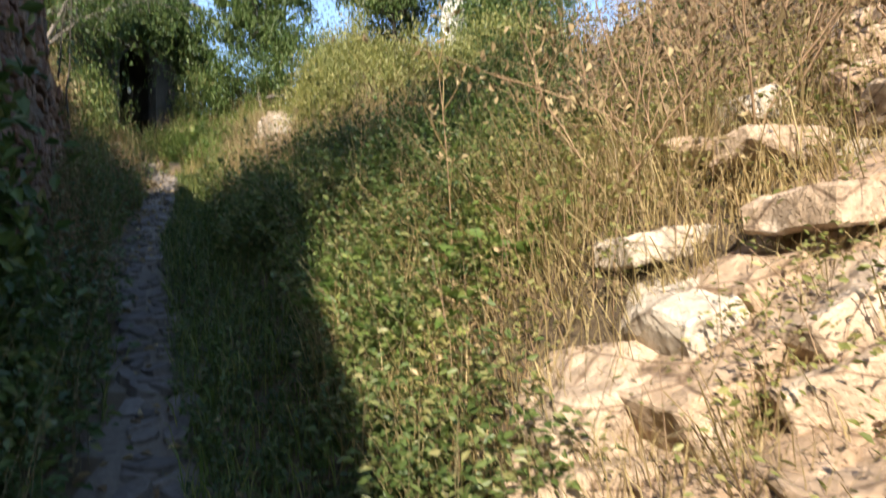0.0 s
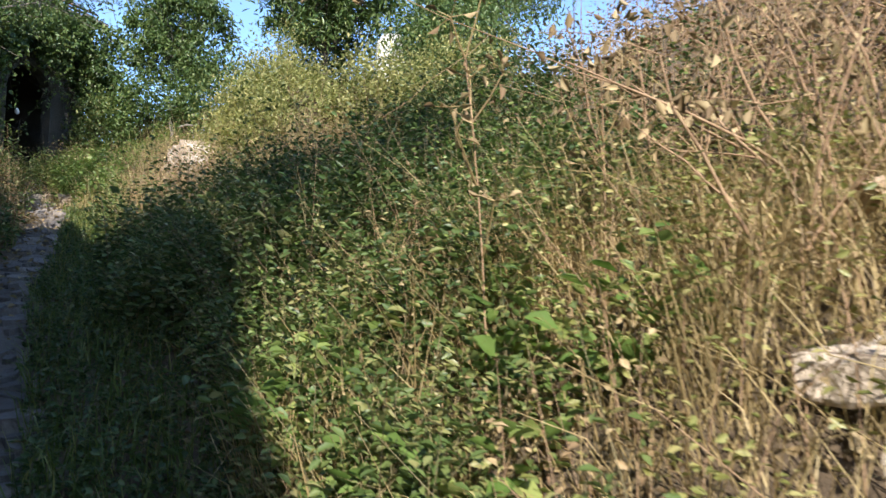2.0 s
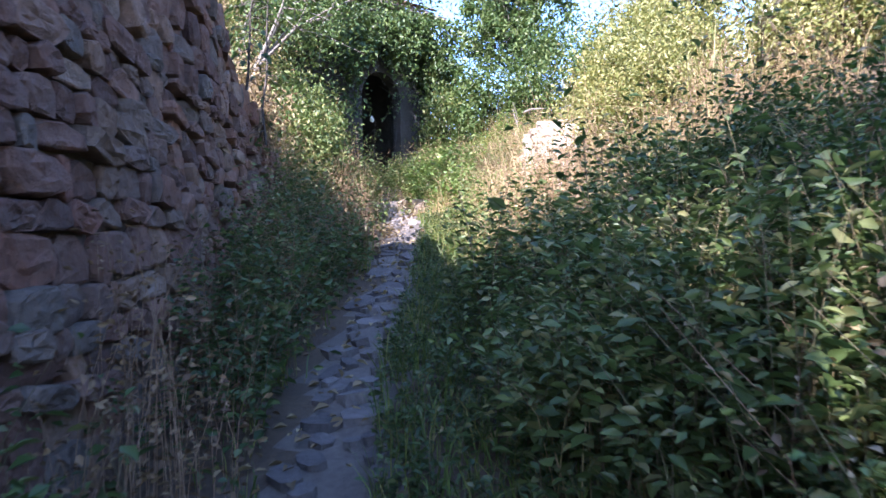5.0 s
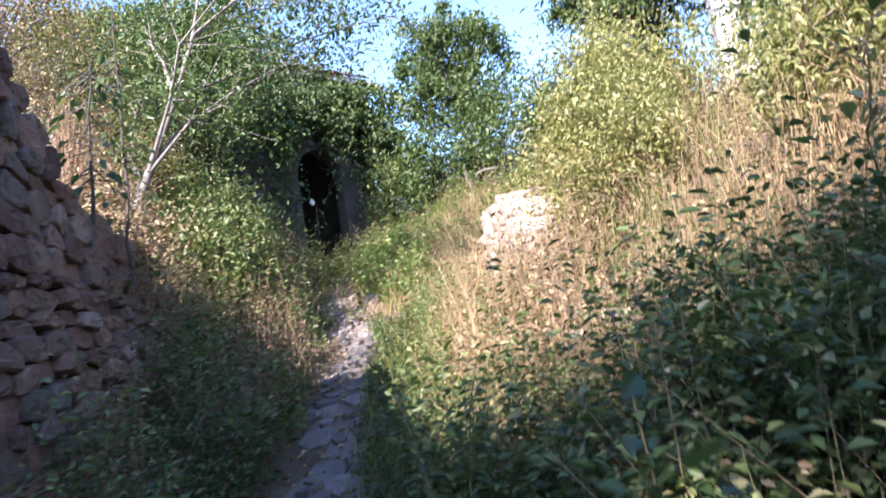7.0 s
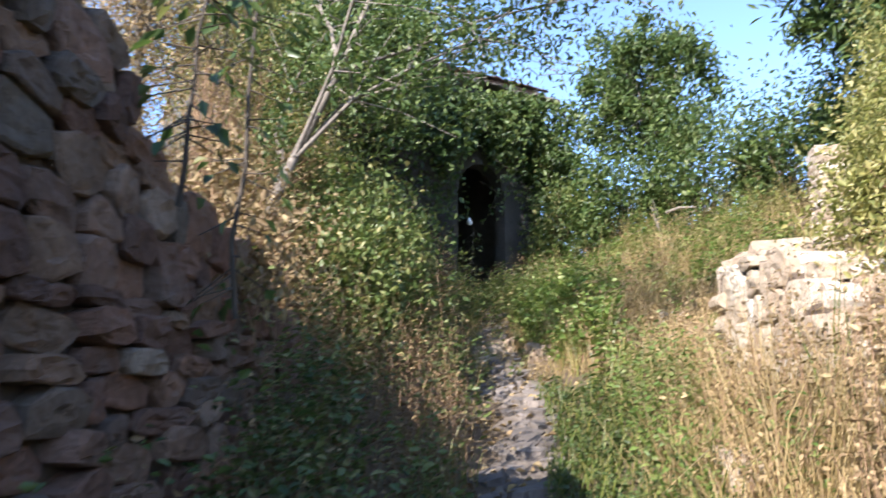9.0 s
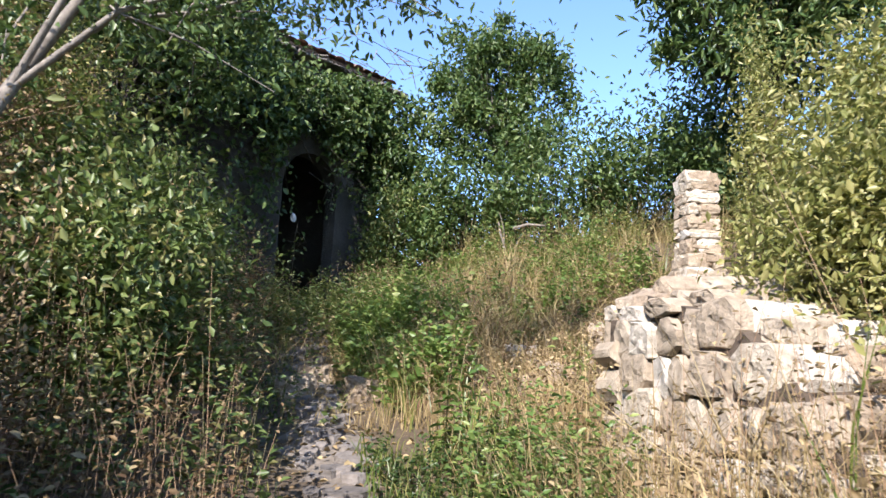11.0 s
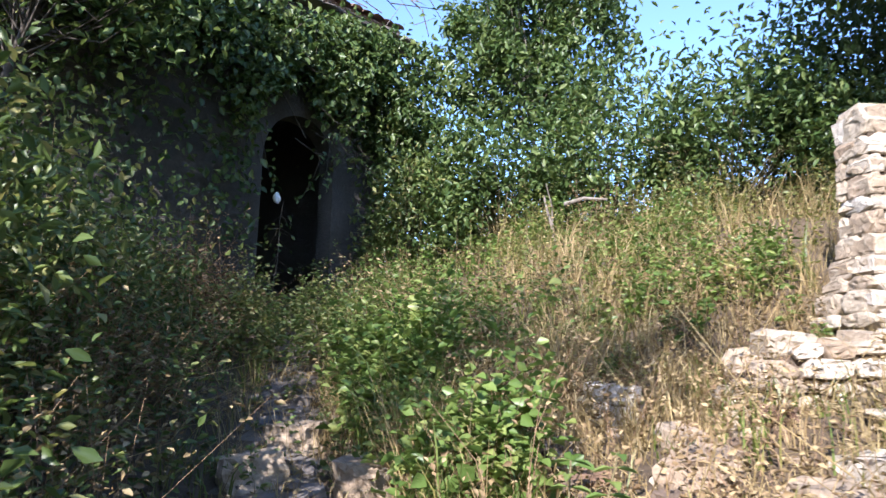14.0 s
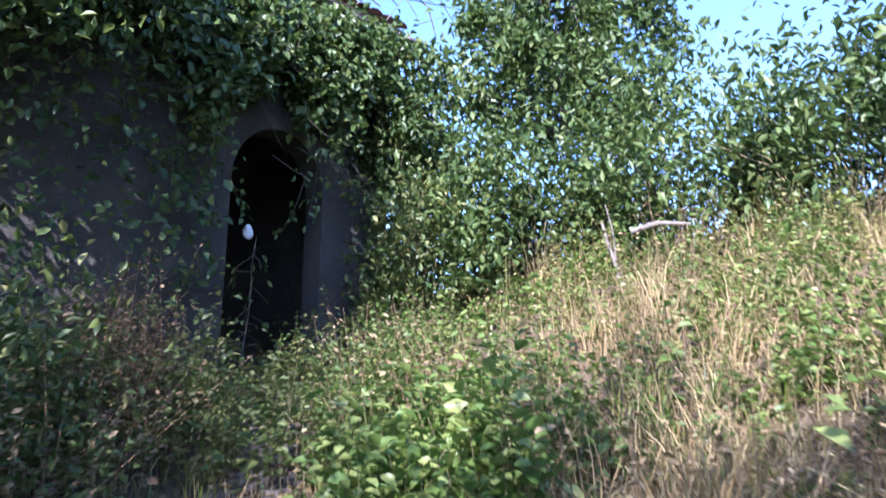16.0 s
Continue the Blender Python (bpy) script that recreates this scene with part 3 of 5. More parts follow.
def make_house():
    ob = thing("ruined_house", HOUSE, "abandoned plastered stone house with a dark arched doorway, overgrown by vines", "house")
    L, R, eave, ridge, T, D = -4.8, 1.4, 3.92, 5.3, 0.3, 5.0
    hw, spring, top = 0.52, 1.82, 2.42
    # front: outline strips round the arch
    n = 14
    arch = [(-hw, -0.4), (-hw, spring)]
    arch += [(-hw * math.cos(math.pi * i / n), spring + (top - spring) * math.sin(math.pi * i / n)) for i in range(1, n)]
    arch += [(hw, spring), (hw, -0.4)]

    vs, fs = [], []

    def poly(p):
        k = len(vs)
        m2 = len(p)
        vs.extend([(x, 0, z) for x, z in p] + [(x, T, z) for x, z in p])
        fs.append(tuple(range(k, k + m2)))
        fs.append(tuple(range(k + 2 * m2 - 1, k + m2 - 1, -1)))
        for i in range(m2):
            j = (i + 1) % m2
            fs.append((k + i, k + m2 + i, k + m2 + j, k + j))

    poly([(L, -0.4)] + arch + [(R, -0.4), (R, eave), (L, eave)])
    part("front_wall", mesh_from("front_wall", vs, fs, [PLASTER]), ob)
    for x0, x1 in ((L, L + T), (R - T, R)):
        half = [(T, -0.5), (D, -0.5), (D, eave), ((D + T) / 2, ridge - 0.1), (T, eave)]
        v = [(x, y, z) for x in (x0, x1) for y, z in half]
        f = [(0, 1, 2, 3, 4), (9, 8, 7, 6, 5)] + [(i, 5 + i, 5 + (i + 1) % 5, (i + 1) % 5) for i in range(5)]
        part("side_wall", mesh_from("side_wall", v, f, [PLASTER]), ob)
    v = [(x, y, z) for x in (L, R) for y in (D, D + T) for z in (-0.5, eave)]
    part("back_wall", mesh_from("back_wall", v, [(0, 1, 3, 2), (4, 6, 7, 5), (0, 4, 5, 1), (2, 3, 7, 6), (0, 2, 6, 4), (1, 5, 7, 3)], [PLASTER]), ob)
    part("earth_floor", mesh_from("earth_floor", [(L, 0.0, -0.05), (R, 0.0, -0.05), (R, D, -0.05), (L, D, -0.05)], [(0, 1, 2, 3)], [SOIL]), ob)
    # projecting stone slabs under the eave
    er = random.Random(12)
    x = L
    while x < R + 0.1:
        w = er.uniform(0.3, 0.6)
        st = part("eave_slab", er.choice(PATH_STONES), ob)
        st.matrix_basis = pose(x + w / 2, 0.12, eave + 0.05 + er.uniform(-0.012, 0.012), er.uniform(-3, 3), er.uniform(-2, 2), er.uniform(-4, 4)) @ Matrix.Diagonal((w * 1.02, 0.62, 0.085, 1))
        x += w
    # roof slopes, front and back, with courses of half-round tiles
    bm = bmesh.new()
    for q in range(8):
        a = math.pi * q / 7
        for t in (0, 1):
            bm.verts.new((0.1 * math.cos(a) * (1 - 0.12 * t), -0.21 + 0.42 * t, 0.055 * math.sin(a)))
    bm.verts.ensure_lookup_table()
    for q in range(7):
        bm.faces.new([bm.verts[i] for i in (2 * q, 2 * q + 2, 2 * q + 3, 2 * q + 1)])
    bmesh.ops.solidify(bm, geom=bm.faces[:], thickness=0.015)
    tile = bpy.data.meshes.new("tile")
    bm.to_mesh(tile)
    tile.materials.append(TILE)
    my = (D + T) / 2
    for sgn, ye in ((-1, -0.12), (1, D + T + 0.12)):
        v = [(L, my, ridge), (R + 0.08, my, ridge), (R + 0.08, ye, eave + 0.1), (L, ye, eave + 0.1)]
        v += [(x, y, z + 0.06) for x, y, z in v]
        slope = part("roof_slope", mesh_from("roof_slope", v, [(0, 1, 2, 3), (7, 6, 5, 4), (0, 4, 5, 1), (1, 5, 6, 2), (2, 6, 7, 3), (3, 7, 4, 0)], [TILE]), ob)
        if sgn > 0:
            continue
        run = my - ye
        tilt = math.atan2(ridge - eave - 0.1, run)
        for row in range(7):
            for col in range(22):
                f = (row + 0.35) * 0.37 / math.hypot(run, ridge - eave)
                t = new("roof_tile", tile)
                t.parent = slope
                t.matrix_basis = Matrix.Translation((R - col * 0.19, ye + run * f, eave + 0.19 + (ridge - eave - 0.1) * f)) @ pose(0, 0, 0, math.degrees(tilt) + 4 * math.sin(row * 7 + col * 3), 0, 3 * math.sin(row * 3 + col * 5))
    return ob


house = make_house()

# crumpled white scrap on the sill of the doorway
bm = bmesh.new()
bmesh.ops.create_icosphere(bm, subdivisions=2, radius=0.045)
for v in bm.verts:
    v.co *= 1 + 0.45 * noise.noise(v.co * 30)
    v.co.z *= 1.5
me = bpy.data.meshes.new("paper_scrap")
bm.to_mesh(me)
me.materials.append(PAPER)
scrap = new("paper_scrap", me)
scrap.matrix_basis = HOUSE @ Matrix.Translation((-0.5, -0.35, 1.22))
tagged(scrap, "crumpled white paper scrap caught on a stalk beside the doorway", "litter")


# broken whitewashed house wall up the hill, mostly behind leaves
def make_white_ruin():
    base = gz(0.3, 15.6) - 0.3
    ob = thing("white_ruin", pose(0.0, 15.6, base, 0, 0, 3), "broken whitewashed house wall standing behind the bushes", "house")

    def outline(nm, pts, depth):
        k = len(pts)
        v = [(x, 0, z) for x, z in pts] + [(x, depth, z) for x, z in pts]
        f = [tuple(range(k)), tuple(range(2 * k - 1, k - 1, -1))] + [(i, k + i, k + (i + 1) % k, (i + 1) % k) for i in range(k)]
        part(nm, mesh_from(nm, v, f, [LIMEWASH]), ob)

    top = 7.05 - base
    outline("wall", [(-0.05, 0), (0.6, 0), (0.6, top - 1.6), (0.56, top - 0.25), (0.4, top), (0.1, top - 0.05), (-0.03, top - 0.2)], 0.45)
    outline("low_wall", [(0.62, 0), (1.4, 0), (1.4, 1.3), (1.1, 1.5), (0.8, 1.35), (0.62, 1.7)], 0.4)
    outline("wall", [(1.42, 0), (2.7, 0), (2.7, top - 0.7), (2.3, top - 0.35), (1.9, top - 0.45), (1.45, top - 0.9)], 0.45)


make_white_ruin()


# ---------------------------------------------------------------- rocks in the bank
def rock(at, size, turn, seed, mat=PALESTONE, label="pale angular limestone block jutting from the bank", name="rock"):
    bm = bmesh.new()
    bmesh.ops.create_cube(bm, size=1)
    bmesh.ops.subdivide_edges(bm, edges=bm.edges[:], cuts=5, use_grid_fill=True)
    r = Vector((seed * 3.7, seed * 1.3, seed * 0.7))
    for v in bm.verts:
        c = v.co.copy()
        c = c * (1 - 0.16 * (c.length - 0.5))
        c.z += 0.05 * math.sin(c.z * 14 + seed) * (abs(c.x) + abs(c.y))
        v.co = c + noise.noise_vector(c * 1.7 + r) * 0.17 + noise.noise_vector(c * 4.5 + r) * 0.07 + noise.noise_vector(c * 11 + r) * 0.03
        v.co.x, v.co.y, v.co.z = v.co.x * size[0], v.co.y * size[1], v.co.z * size[2]
    me = bpy.data.meshes.new(name)
    bm.to_mesh(me)
    me.materials.append(mat)
    ob = new(name, me)
    ob.matrix_basis = pose(at[0], at[1], at[2], *turn)
    return tagged(ob, label, "rock", "rocks and rubble stones")


def block(at, size, turn, seed, label, mat=OUTCROP):
    """An angular block of bedrock: a box broken by random planes, its edges worn and its faces chipped."""
    r = random.Random(seed)
    bm = bmesh.new()
    bmesh.ops.create_cube(bm, size=1)
    for q in range(5):
        no = Vector((r.gauss(0, 1), r.gauss(0, 1), r.gauss(0.2, 0.9))).normalized()
        cut = bmesh.ops.bisect_plane(bm, geom=bm.verts[:] + bm.edges[:] + bm.faces[:], plane_co=no * r.uniform(0.46, 0.62), plane_no=no, clear_outer=True)
        rim = [e for e in cut["geom_cut"] if isinstance(e, bmesh.types.BMEdge)]
        if rim:
            bmesh.ops.contextual_create(bm, geom=rim)
    bmesh.ops.scale(bm, vec=size, verts=bm.verts)
    bmesh.ops.bevel(bm, geom=bm.edges[:], offset=0.012, segments=1, affect="EDGES")
    bmesh.ops.triangulate(bm, faces=bm.faces[:])
    for k in range(3):
        long_edges = [e for e in bm.edges if e.calc_length() > 0.07]
        if long_edges:
            bmesh.ops.subdivide_edges(bm, edges=long_edges, cuts=1)
            bmesh.ops.triangulate(bm, faces=[f for f in bm.faces if len(f.verts) > 3])
    off = Vector((seed * 3.7, seed * 1.3, seed * 0.7))
    for v in bm.verts:
        p = v.co + off
        v.co += noise.noise_vector(p * 6) * 0.022 + noise.noise_vector(p * 22) * 0.009
        v.co.z += 0.014 * round(2 * noise.noise(Vector((p.x * 2, p.y * 2, p.z * 16))))
    bm.normal_update()
    me = bpy.data.meshes.new("rock")
    bm.to_mesh(me)
    bm.free()
    me.materials.append(mat)
    ob = new("rock", me)
    ob.matrix_basis = pose(at[0], at[1], at[2], *turn)
    return tagged(ob, label, "rock", "rocks and rubble stones")


rk = random.Random(21)
# the outcrop at the start: cracked ledges in the bank, large blocks with thin slabs between
for i in range(6):
    for j in range(5):
        x, y = 0.44 + 0.29 * j + rk.uniform(-0.05, 0.05) + 0.02 * i, 0.85 + 0.28 * i + rk.uniform(-0.05, 0.05)
        w, l, h = rk.uniform(0.42, 0.62), rk.uniform(0.42, 0.58), rk.uniform(0.26, 0.4)
        block((x, y, gz(x, y) - 0.1 + rk.uniform(-0.03, 0.03)), (w, l, h), (rk.uniform(-6, 6), rk.uniform(-38, -18), rk.uniform(-16, 16)), 300 + i * 5 + j, "large cracked block of pale veined bedrock in the bank")
for i, (x, y, w, l, h, up) in enumerate([(1.22, 2.1, 0.5, 0.36, 0.13, 0.12), (1.75, 2.3, 0.55, 0.4, 0.15, 0.12), (1.62, 1.75, 0.5, 0.4, 0.14, 0.12), (0.8, 2.55, 0.42, 0.26, 0.1, 0.03), (1.25, 2.62, 0.5, 0.3, 0.12, 0.05), (1.75, 2.75, 0.5, 0.34, 0.16, 0.05)]):
    block((x, y, gz(x, y) + up - 0.03), (w, l, h), (rk.uniform(-8, 8), rk.uniform(-14, 4), rk.uniform(-25, 25)), 340 + i, "thin ledge slab of pale bedrock in the bank")
for i, (x, y, w, h) in enumerate([(1.35, 3.0, 0.3, 0.14), (2.1, 3.4, 0.5, 0.24), (2.6, 4.3, 0.45, 0.22), (1.05, 2.85, 0.24, 0.12), (1.9, 3.1, 0.34, 0.2), (1.6, 3.5, 0.3, 0.16), (2.2, 3.0, 0.5, 0.26)]):
    block((x, y, gz(x, y) + 0.02), (w, 0.34, h), (rk.uniform(-14, 4), rk.uniform(-10, 10), rk.uniform(-35, 25)), 370 + i, "pale broken stone lying on the dry bank")
for i, (x, y, w, h) in enumerate([(-2.7, 9.35, 0.3, 0.3), (-3.2, 12.3, 0.3, 0.2), (-3.0, 12.7, 0.32, 0.2), (-2.75, 12.9, 0.26, 0.16), (-4.85, 13.0, 0.4, 0.22), (-3.45, 12.9, 0.3, 0.18), (-5.65, 13.72, 0.34, 0.24), (-2.5, 13.3, 0.3, 0.16), (-2.4, 14.15, 0.45, 0.24), (-1.95, 14.15, 0.4, 0.2), (-3.84, 14.04, 0.3, 0.3), (-5.62, 13.05, 0.3, 0.2)]):
    rock((x, y, gz(x, y) + 0.02), (w, 0.32, h), (rk.uniform(-8, 8), rk.uniform(-10, 6), rk.uniform(-40, 40)), 40 + i, label="pale rubble stone lying among dry grass")

for i in range(46):
    x, y = rk.uniform(-4.35, -2.9), rk.uniform(12.3, 13.7)
    w = rk.uniform(0.07, 0.19)
    rock((x, y, gz(x, y) + w * 0.12), (w, w * 0.8, w * rk.uniform(0.4, 0.7)), (rk.uniform(-20, 20), rk.uniform(-20, 20), rk.uniform(0, 180)), 70 + i, WALLSTONE if i % 3 else PALESTONE, label="tumbled brown rubble stone in dry grass below the terrace")

# ---------------------------------------------------------------- undergrowth
WALKED = np.array([(-1, 0.2), (0, 0.0), (0.6, -0.12), (1.24, -0.34), (1.84, -0.62), (2.5, -0.87), (4.54, -1.43), (4.78, -1.49), (5.13, -1.83), (5.43, -2.17), (5.83, -2.37), (6.18, -2.48), (6.58, -2.64), (8.3, -3.22), (8.78, -3.32), (9.4, -3.6), (10.2, -3.84), (10.66, -4.0), (11.5, -4.46), (12.0, -4.75)])  # y, x of the trodden line


def field(b, seed, scale=1.1):
    return np.array([noise.noise(Vector((x * scale, y * scale, seed))) + 0.5 * noise.noise(Vector((x * scale * 3, y * scale * 3, seed + 9))) for x, y, _ in b])


def uneven(n, zone, h, seed, thin=0.35, scale=1.1, dry=False):
    """Footings in uneven stands: gaps where the field is low, taller growth where it is high."""
    b = spots(int(n), *zone)
    b = b[np.abs(b[:, 0] - np.interp(b[:, 1], WALKED[:, 0], WALKED[:, 1])) > np.where(b[:, 1] < 12, 0.5, 0.0)]
    f = field(b, seed, scale)
    keep = rng.random(len(b)) < np.clip(0.55 + f * 1.5, thin, 1)
    b, f = b[keep], f[keep]
    hh = rng.uniform(h[0], h[1], len(b)) * np.clip(0.85 + 0.7 * f, 0.45, 1.5)
    trodden = (b[:, 0] > -4.0) & (b[:, 0] < -1.4) & (b[:, 1] > 11.5) & (b[:, 1] < 15.0)
    hh = np.where(trodden, hh * 0.5, hh)
    if dry:
        keep = ~trodden | (rng.random(len(b)) < 0.2)
        b, hh = b[keep], hh[keep]
    tall = rng.random(len(b)) < 0.06
    return b, np.where(tall, hh * 1.4, hh)


def weeds(name, n, zone, h, leaves, ll, lw, mats, label, seed=0, scale=1.1, thin=0.15, **kw):
    b, hh = uneven(n, zone, h, seed, thin, scale, mats[0] not in (DEADLEAF, RUSSET))
    stuff(name, weed_pieces(b, hh, leaves, ll, lw, **kw), mats, label, "weeds")


def grass(name, n, zone, h, width, mat, label, lean=0.6, seed=0, scale=0.9, thin=0.1):
    """Tufts of blades."""
    b, hh = uneven(n / 6, zone, h, seed, thin, scale)
    k = 6
    b, hh = np.repeat(b, k, 0), np.repeat(hh, k)
    b = b + rng.normal(0, 0.03, b.shape) * np.array([1, 1, 0])
    ln = rng.normal(0, lean * 0.5, (len(b), 3)) * np.array([1, 1, 0])
    v, f = blade_geo(b, ln, hh * rng.uniform(0.5, 1.1, len(b)), rng.uniform(0.6, 1.2, len(b)) * width)
    stuff(name, [(v, f, 0)], [mat], label, "grass")


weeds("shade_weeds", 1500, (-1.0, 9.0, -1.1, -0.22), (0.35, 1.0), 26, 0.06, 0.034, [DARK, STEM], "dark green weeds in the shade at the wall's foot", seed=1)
weeds("tall_shade_weeds", 330, (6.5, 10.2, -1.5, -0.3), (0.6, 1.15), 30, 0.055, 0.03, [WEED, STEM], "tall green and brown weeds at the wall's broken end", seed=22)
weeds("shade_dry_stems", 900, (4.5, 10.2, -1.4, -0.25), (0.4, 0.95), 16, 0.04, 0.02, [RUSSET, DRYSTEM], "brown dried stems in the wall's shade", seed=2)
weeds("verge_weeds", 1300, (3.0, 7.8, 0.3, 1.6), (0.35, 0.8), 36, 0.062, 0.03, [WEED, STEM], "dense green nettle-like weeds beside the path", seed=3, lean=0.6, spread=0.35)
# dark leaf colour helps to make this part of the bank look shaded
weeds("bank_dark_weeds", 700, (3.6, 7.2, 0.9, 2.7), (0.35, 0.85), 38, 0.055, 0.03, [DARK, STEM], "leafy weeds in tangled clumps on the bank, coloured dark for shade", seed=41, lean=0.6, spread=0.4)
weeds("start_weeds", 220, (1.7, 3.6, 0.4, 1.1), (0.3, 0.75), 30, 0.055, 0.028, [WEED, STEM], "green weeds between dry stalks by the path", seed=4, lean=0.6, spread=0.35)
weeds("bank_weeds", 900, (4.6, 7.6, 1.3, 3.4), (0.4, 0.85), 36, 0.06, 0.03, [DARK, STEM], "tall green weeds on the bank", seed=5, lean=0.6, spread=0.35)
weeds("dead_stalks", 800, (2.3, 7.4, 0.9, 4.6), (0.3, 0.8), 16, 0.04, 0.022, [DEADLEAF, DRYSTEM], "brown dead stalks with curled leaves on the bank", seed=6, lean=0.7)
weeds("upper_dead_stalks", 900, (1.8, 7.4, 2.2, 5.6), (0.45, 0.95), 16, 0.05, 0.026, [RUSSET, DRYSTEM], "tall russet dead stalks up the bank", seed=16, lean=0.7)
grass("bank_straw", 9000, (-0.5, 8.0, 0.6, 5.5), (0.2, 0.6), 0.0055, STRAW, "straw-coloured dry grass on the bank", seed=7)
weeds("terrace_dead_stalks", 1100, (7.0, 10.2, 0.7, 2.6), (0.45, 0.95), 18, 0.04, 0.02, [DEADLEAF, DRYSTEM], "tall pinkish dead stalks before the terrace wall", seed=23)
grass("terrace_tall_straw", 6000, (7.2, 10.2, 0.8, 2.6), (0.4, 0.8), 0.0045, STRAW, "tall dry grass before the terrace wall", seed=24)
b = spots(2600, -1.5, 11.5, 0.12, 0.95)
stuff("low_growth", weed_pieces(b, rng.uniform(0.06, 0.24, len(b)), 14, 0.045, 0.026), [DARK, STEM], "low dark weeds creeping over the path's edge", "weeds")
b = spots(9000, -1.5, 11.5, 0.1, 1.0)
v, f = blade_geo(b, rng.normal(0, 0.4, b.shape) * np.array([1, 1, 0]), rng.uniform(0.08, 0.28, len(b)), rng.uniform(0.004, 0.008, len(b)))
stuff("low_grass", [(v, f, 0)], [GRASS], "short shaded grass along the path's edge", "grass")
grass("terrace_straw", 9000, (7.8, 13.2, 0.5, 1.4), (0.25, 0.62), 0.005, STRAW, "pinkish dry grass along the terrace wall", lean=1.0, seed=8)
grass("slope_straw", 7000, (11.3, 16.5, 1.0, 4.0), (0.2, 0.6), 0.006, STRAW, "dry grass on the slope below the pillar", seed=9)
grass("upper_slope_straw", 8000, (13.6, 18.5, 1.6, 6.0), (0.3, 0.75), 0.007, STRAW, "tall yellow dry grass up the slope", lean=0.9, seed=91, thin=0.3)
weeds("upper_slope_weeds", 800, (13.8, 18.5, 1.8, 6.2), (0.35, 0.8), 30, 0.05, 0.028, [YELLOW, STEM], "yellowing weeds up the slope behind the pillar", seed=92, lean=0.5)
grass("slope_grass", 5000, (8.5, 17.0, 0.35, 4.0), (0.3, 0.7), 0.010, GRASS, "green grass among the dry stalks", seed=10)
grass("path_edge_grass", 3000, (-1.0, 16.0, -0.6, -0.2), (0.12, 0.35), 0.008, GRASS, "short grass along the path's edge", seed=11)
weeds("slope_weeds", 500, (14.3, 17.4, 0.3, 3.6), (0.3, 0.7), 34, 0.075, 0.045, [BRIGHT, STEM], "sunlit green weeds on the slope", seed=12)
weeds("threshold_weeds", 420, (14.9, 17.6, -1.2, 1.0), (0.4, 0.85), 34, 0.07, 0.04, [WEED, STEM], "leafy weeds overgrowing the path before the door", seed=13)
weeds("terrace_foot_weeds", 420, (8.0, 11.8, 0.28, 0.95), (0.3, 0.7), 34, 0.05, 0.026, [BRIGHT, STEM], "pale green weeds between the path and the terrace wall", seed=71, lean=0.5, spread=0.35)
weeds("left_weeds", 1150, (9.6, 17.0, -3.6, -0.5), (0.45, 1.1), 36, 0.065, 0.034, [WEED, STEM], "leafy green weeds beside the path", seed=14)
weeds("left_russet", 900, (12.3, 16.0, -2.8, -0.6), (0.7, 1.25), 26, 0.05, 0.03, [RUSSET, DRYSTEM], "russet dried weeds before the house", seed=61, lean=0.6)
weeds("left_near_dry", 350, (10.5, 14.0, -2.2, -0.55), (0.5, 1.0), 20, 0.045, 0.026, [DEADLEAF, DRYSTEM], "pale dried stems leaning over the path", seed=25, lean=0.6)
weeds("left_dry", 700, (8.0, 16.0, -3.4, -0.5), (0.5, 1.1), 16, 0.045, 0.024, [DEADLEAF, DRYSTEM], "brown dried stems among the weeds", seed=15)
weeds("brown_stalks", 700, (9.0, 17.0, 0.4, 3.6), (0.4, 0.9), 16, 0.045, 0.024, [DEADLEAF, DRYSTEM], "brown dried stems on the slope", seed=17, lean=0.6)
weeds("broad_weeds", 330, (12.4, 15.2, 0.42, 1.0), (0.35, 0.75), 32, 0.085, 0.06, [BRIGHT, STEM], "broad-leaved bright green weeds beside the path", seed=18)
weeds("broad_bank_weeds", 90, (2.9, 4.8, 0.75, 1.5), (0.25, 0.5), 22, 0.10, 0.062, [BRIGHT, STEM], "broad-leaved pale green weeds low on the bank", seed=81, lean=0.6, spread=0.4)
weeds("edge_nettles", 150, (3.6, 6.6, 0.5, 1.5), (0.3, 0.6), 22, 0.09, 0.055, [WEED, STEM], "broad-leaved nettles overhanging the path", seed=19)

grass("rubble_straw", 9000, (11.4, 15.2, 0.9, 3.6), (0.3, 0.7), 0.007, STRAW, "pale dry grass tufts between the rubble", lean=1.1, seed=31, thin=0.3)
weeds("rubble_stalks", 420, (11.4, 15.0, 0.9, 3.4), (0.5, 1.1), 18, 0.045, 0.026, [DEADLEAF, DRYSTEM], "brown curled weeds between the rubble", seed=32, lean=0.7)
grass("start_straw", 20000, (0.9, 4.6, 0.7, 2.6), (0.2, 0.5), 0.0045, STRAW, "pale straw tangle beside the outcrop", lean=1.3, seed=33)
weeds("fine_weeds", 550, (3.2, 7.6, 0.5, 2.4), (0.4, 0.9), 60, 0.032, 0.016, [BRIGHT, STEM], "fine-leaved light green weeds on the bank", seed=34, lean=0.7, spread=0.4)
weeds("fine_yellow_weeds", 520, (0.9, 6.0, 0.7, 2.6), (0.3, 0.75), 50, 0.034, 0.018, [YELLOW, DRYSTEM], "fine yellowing weeds among the straw", seed=35, lean=0.8, spread=0.4)


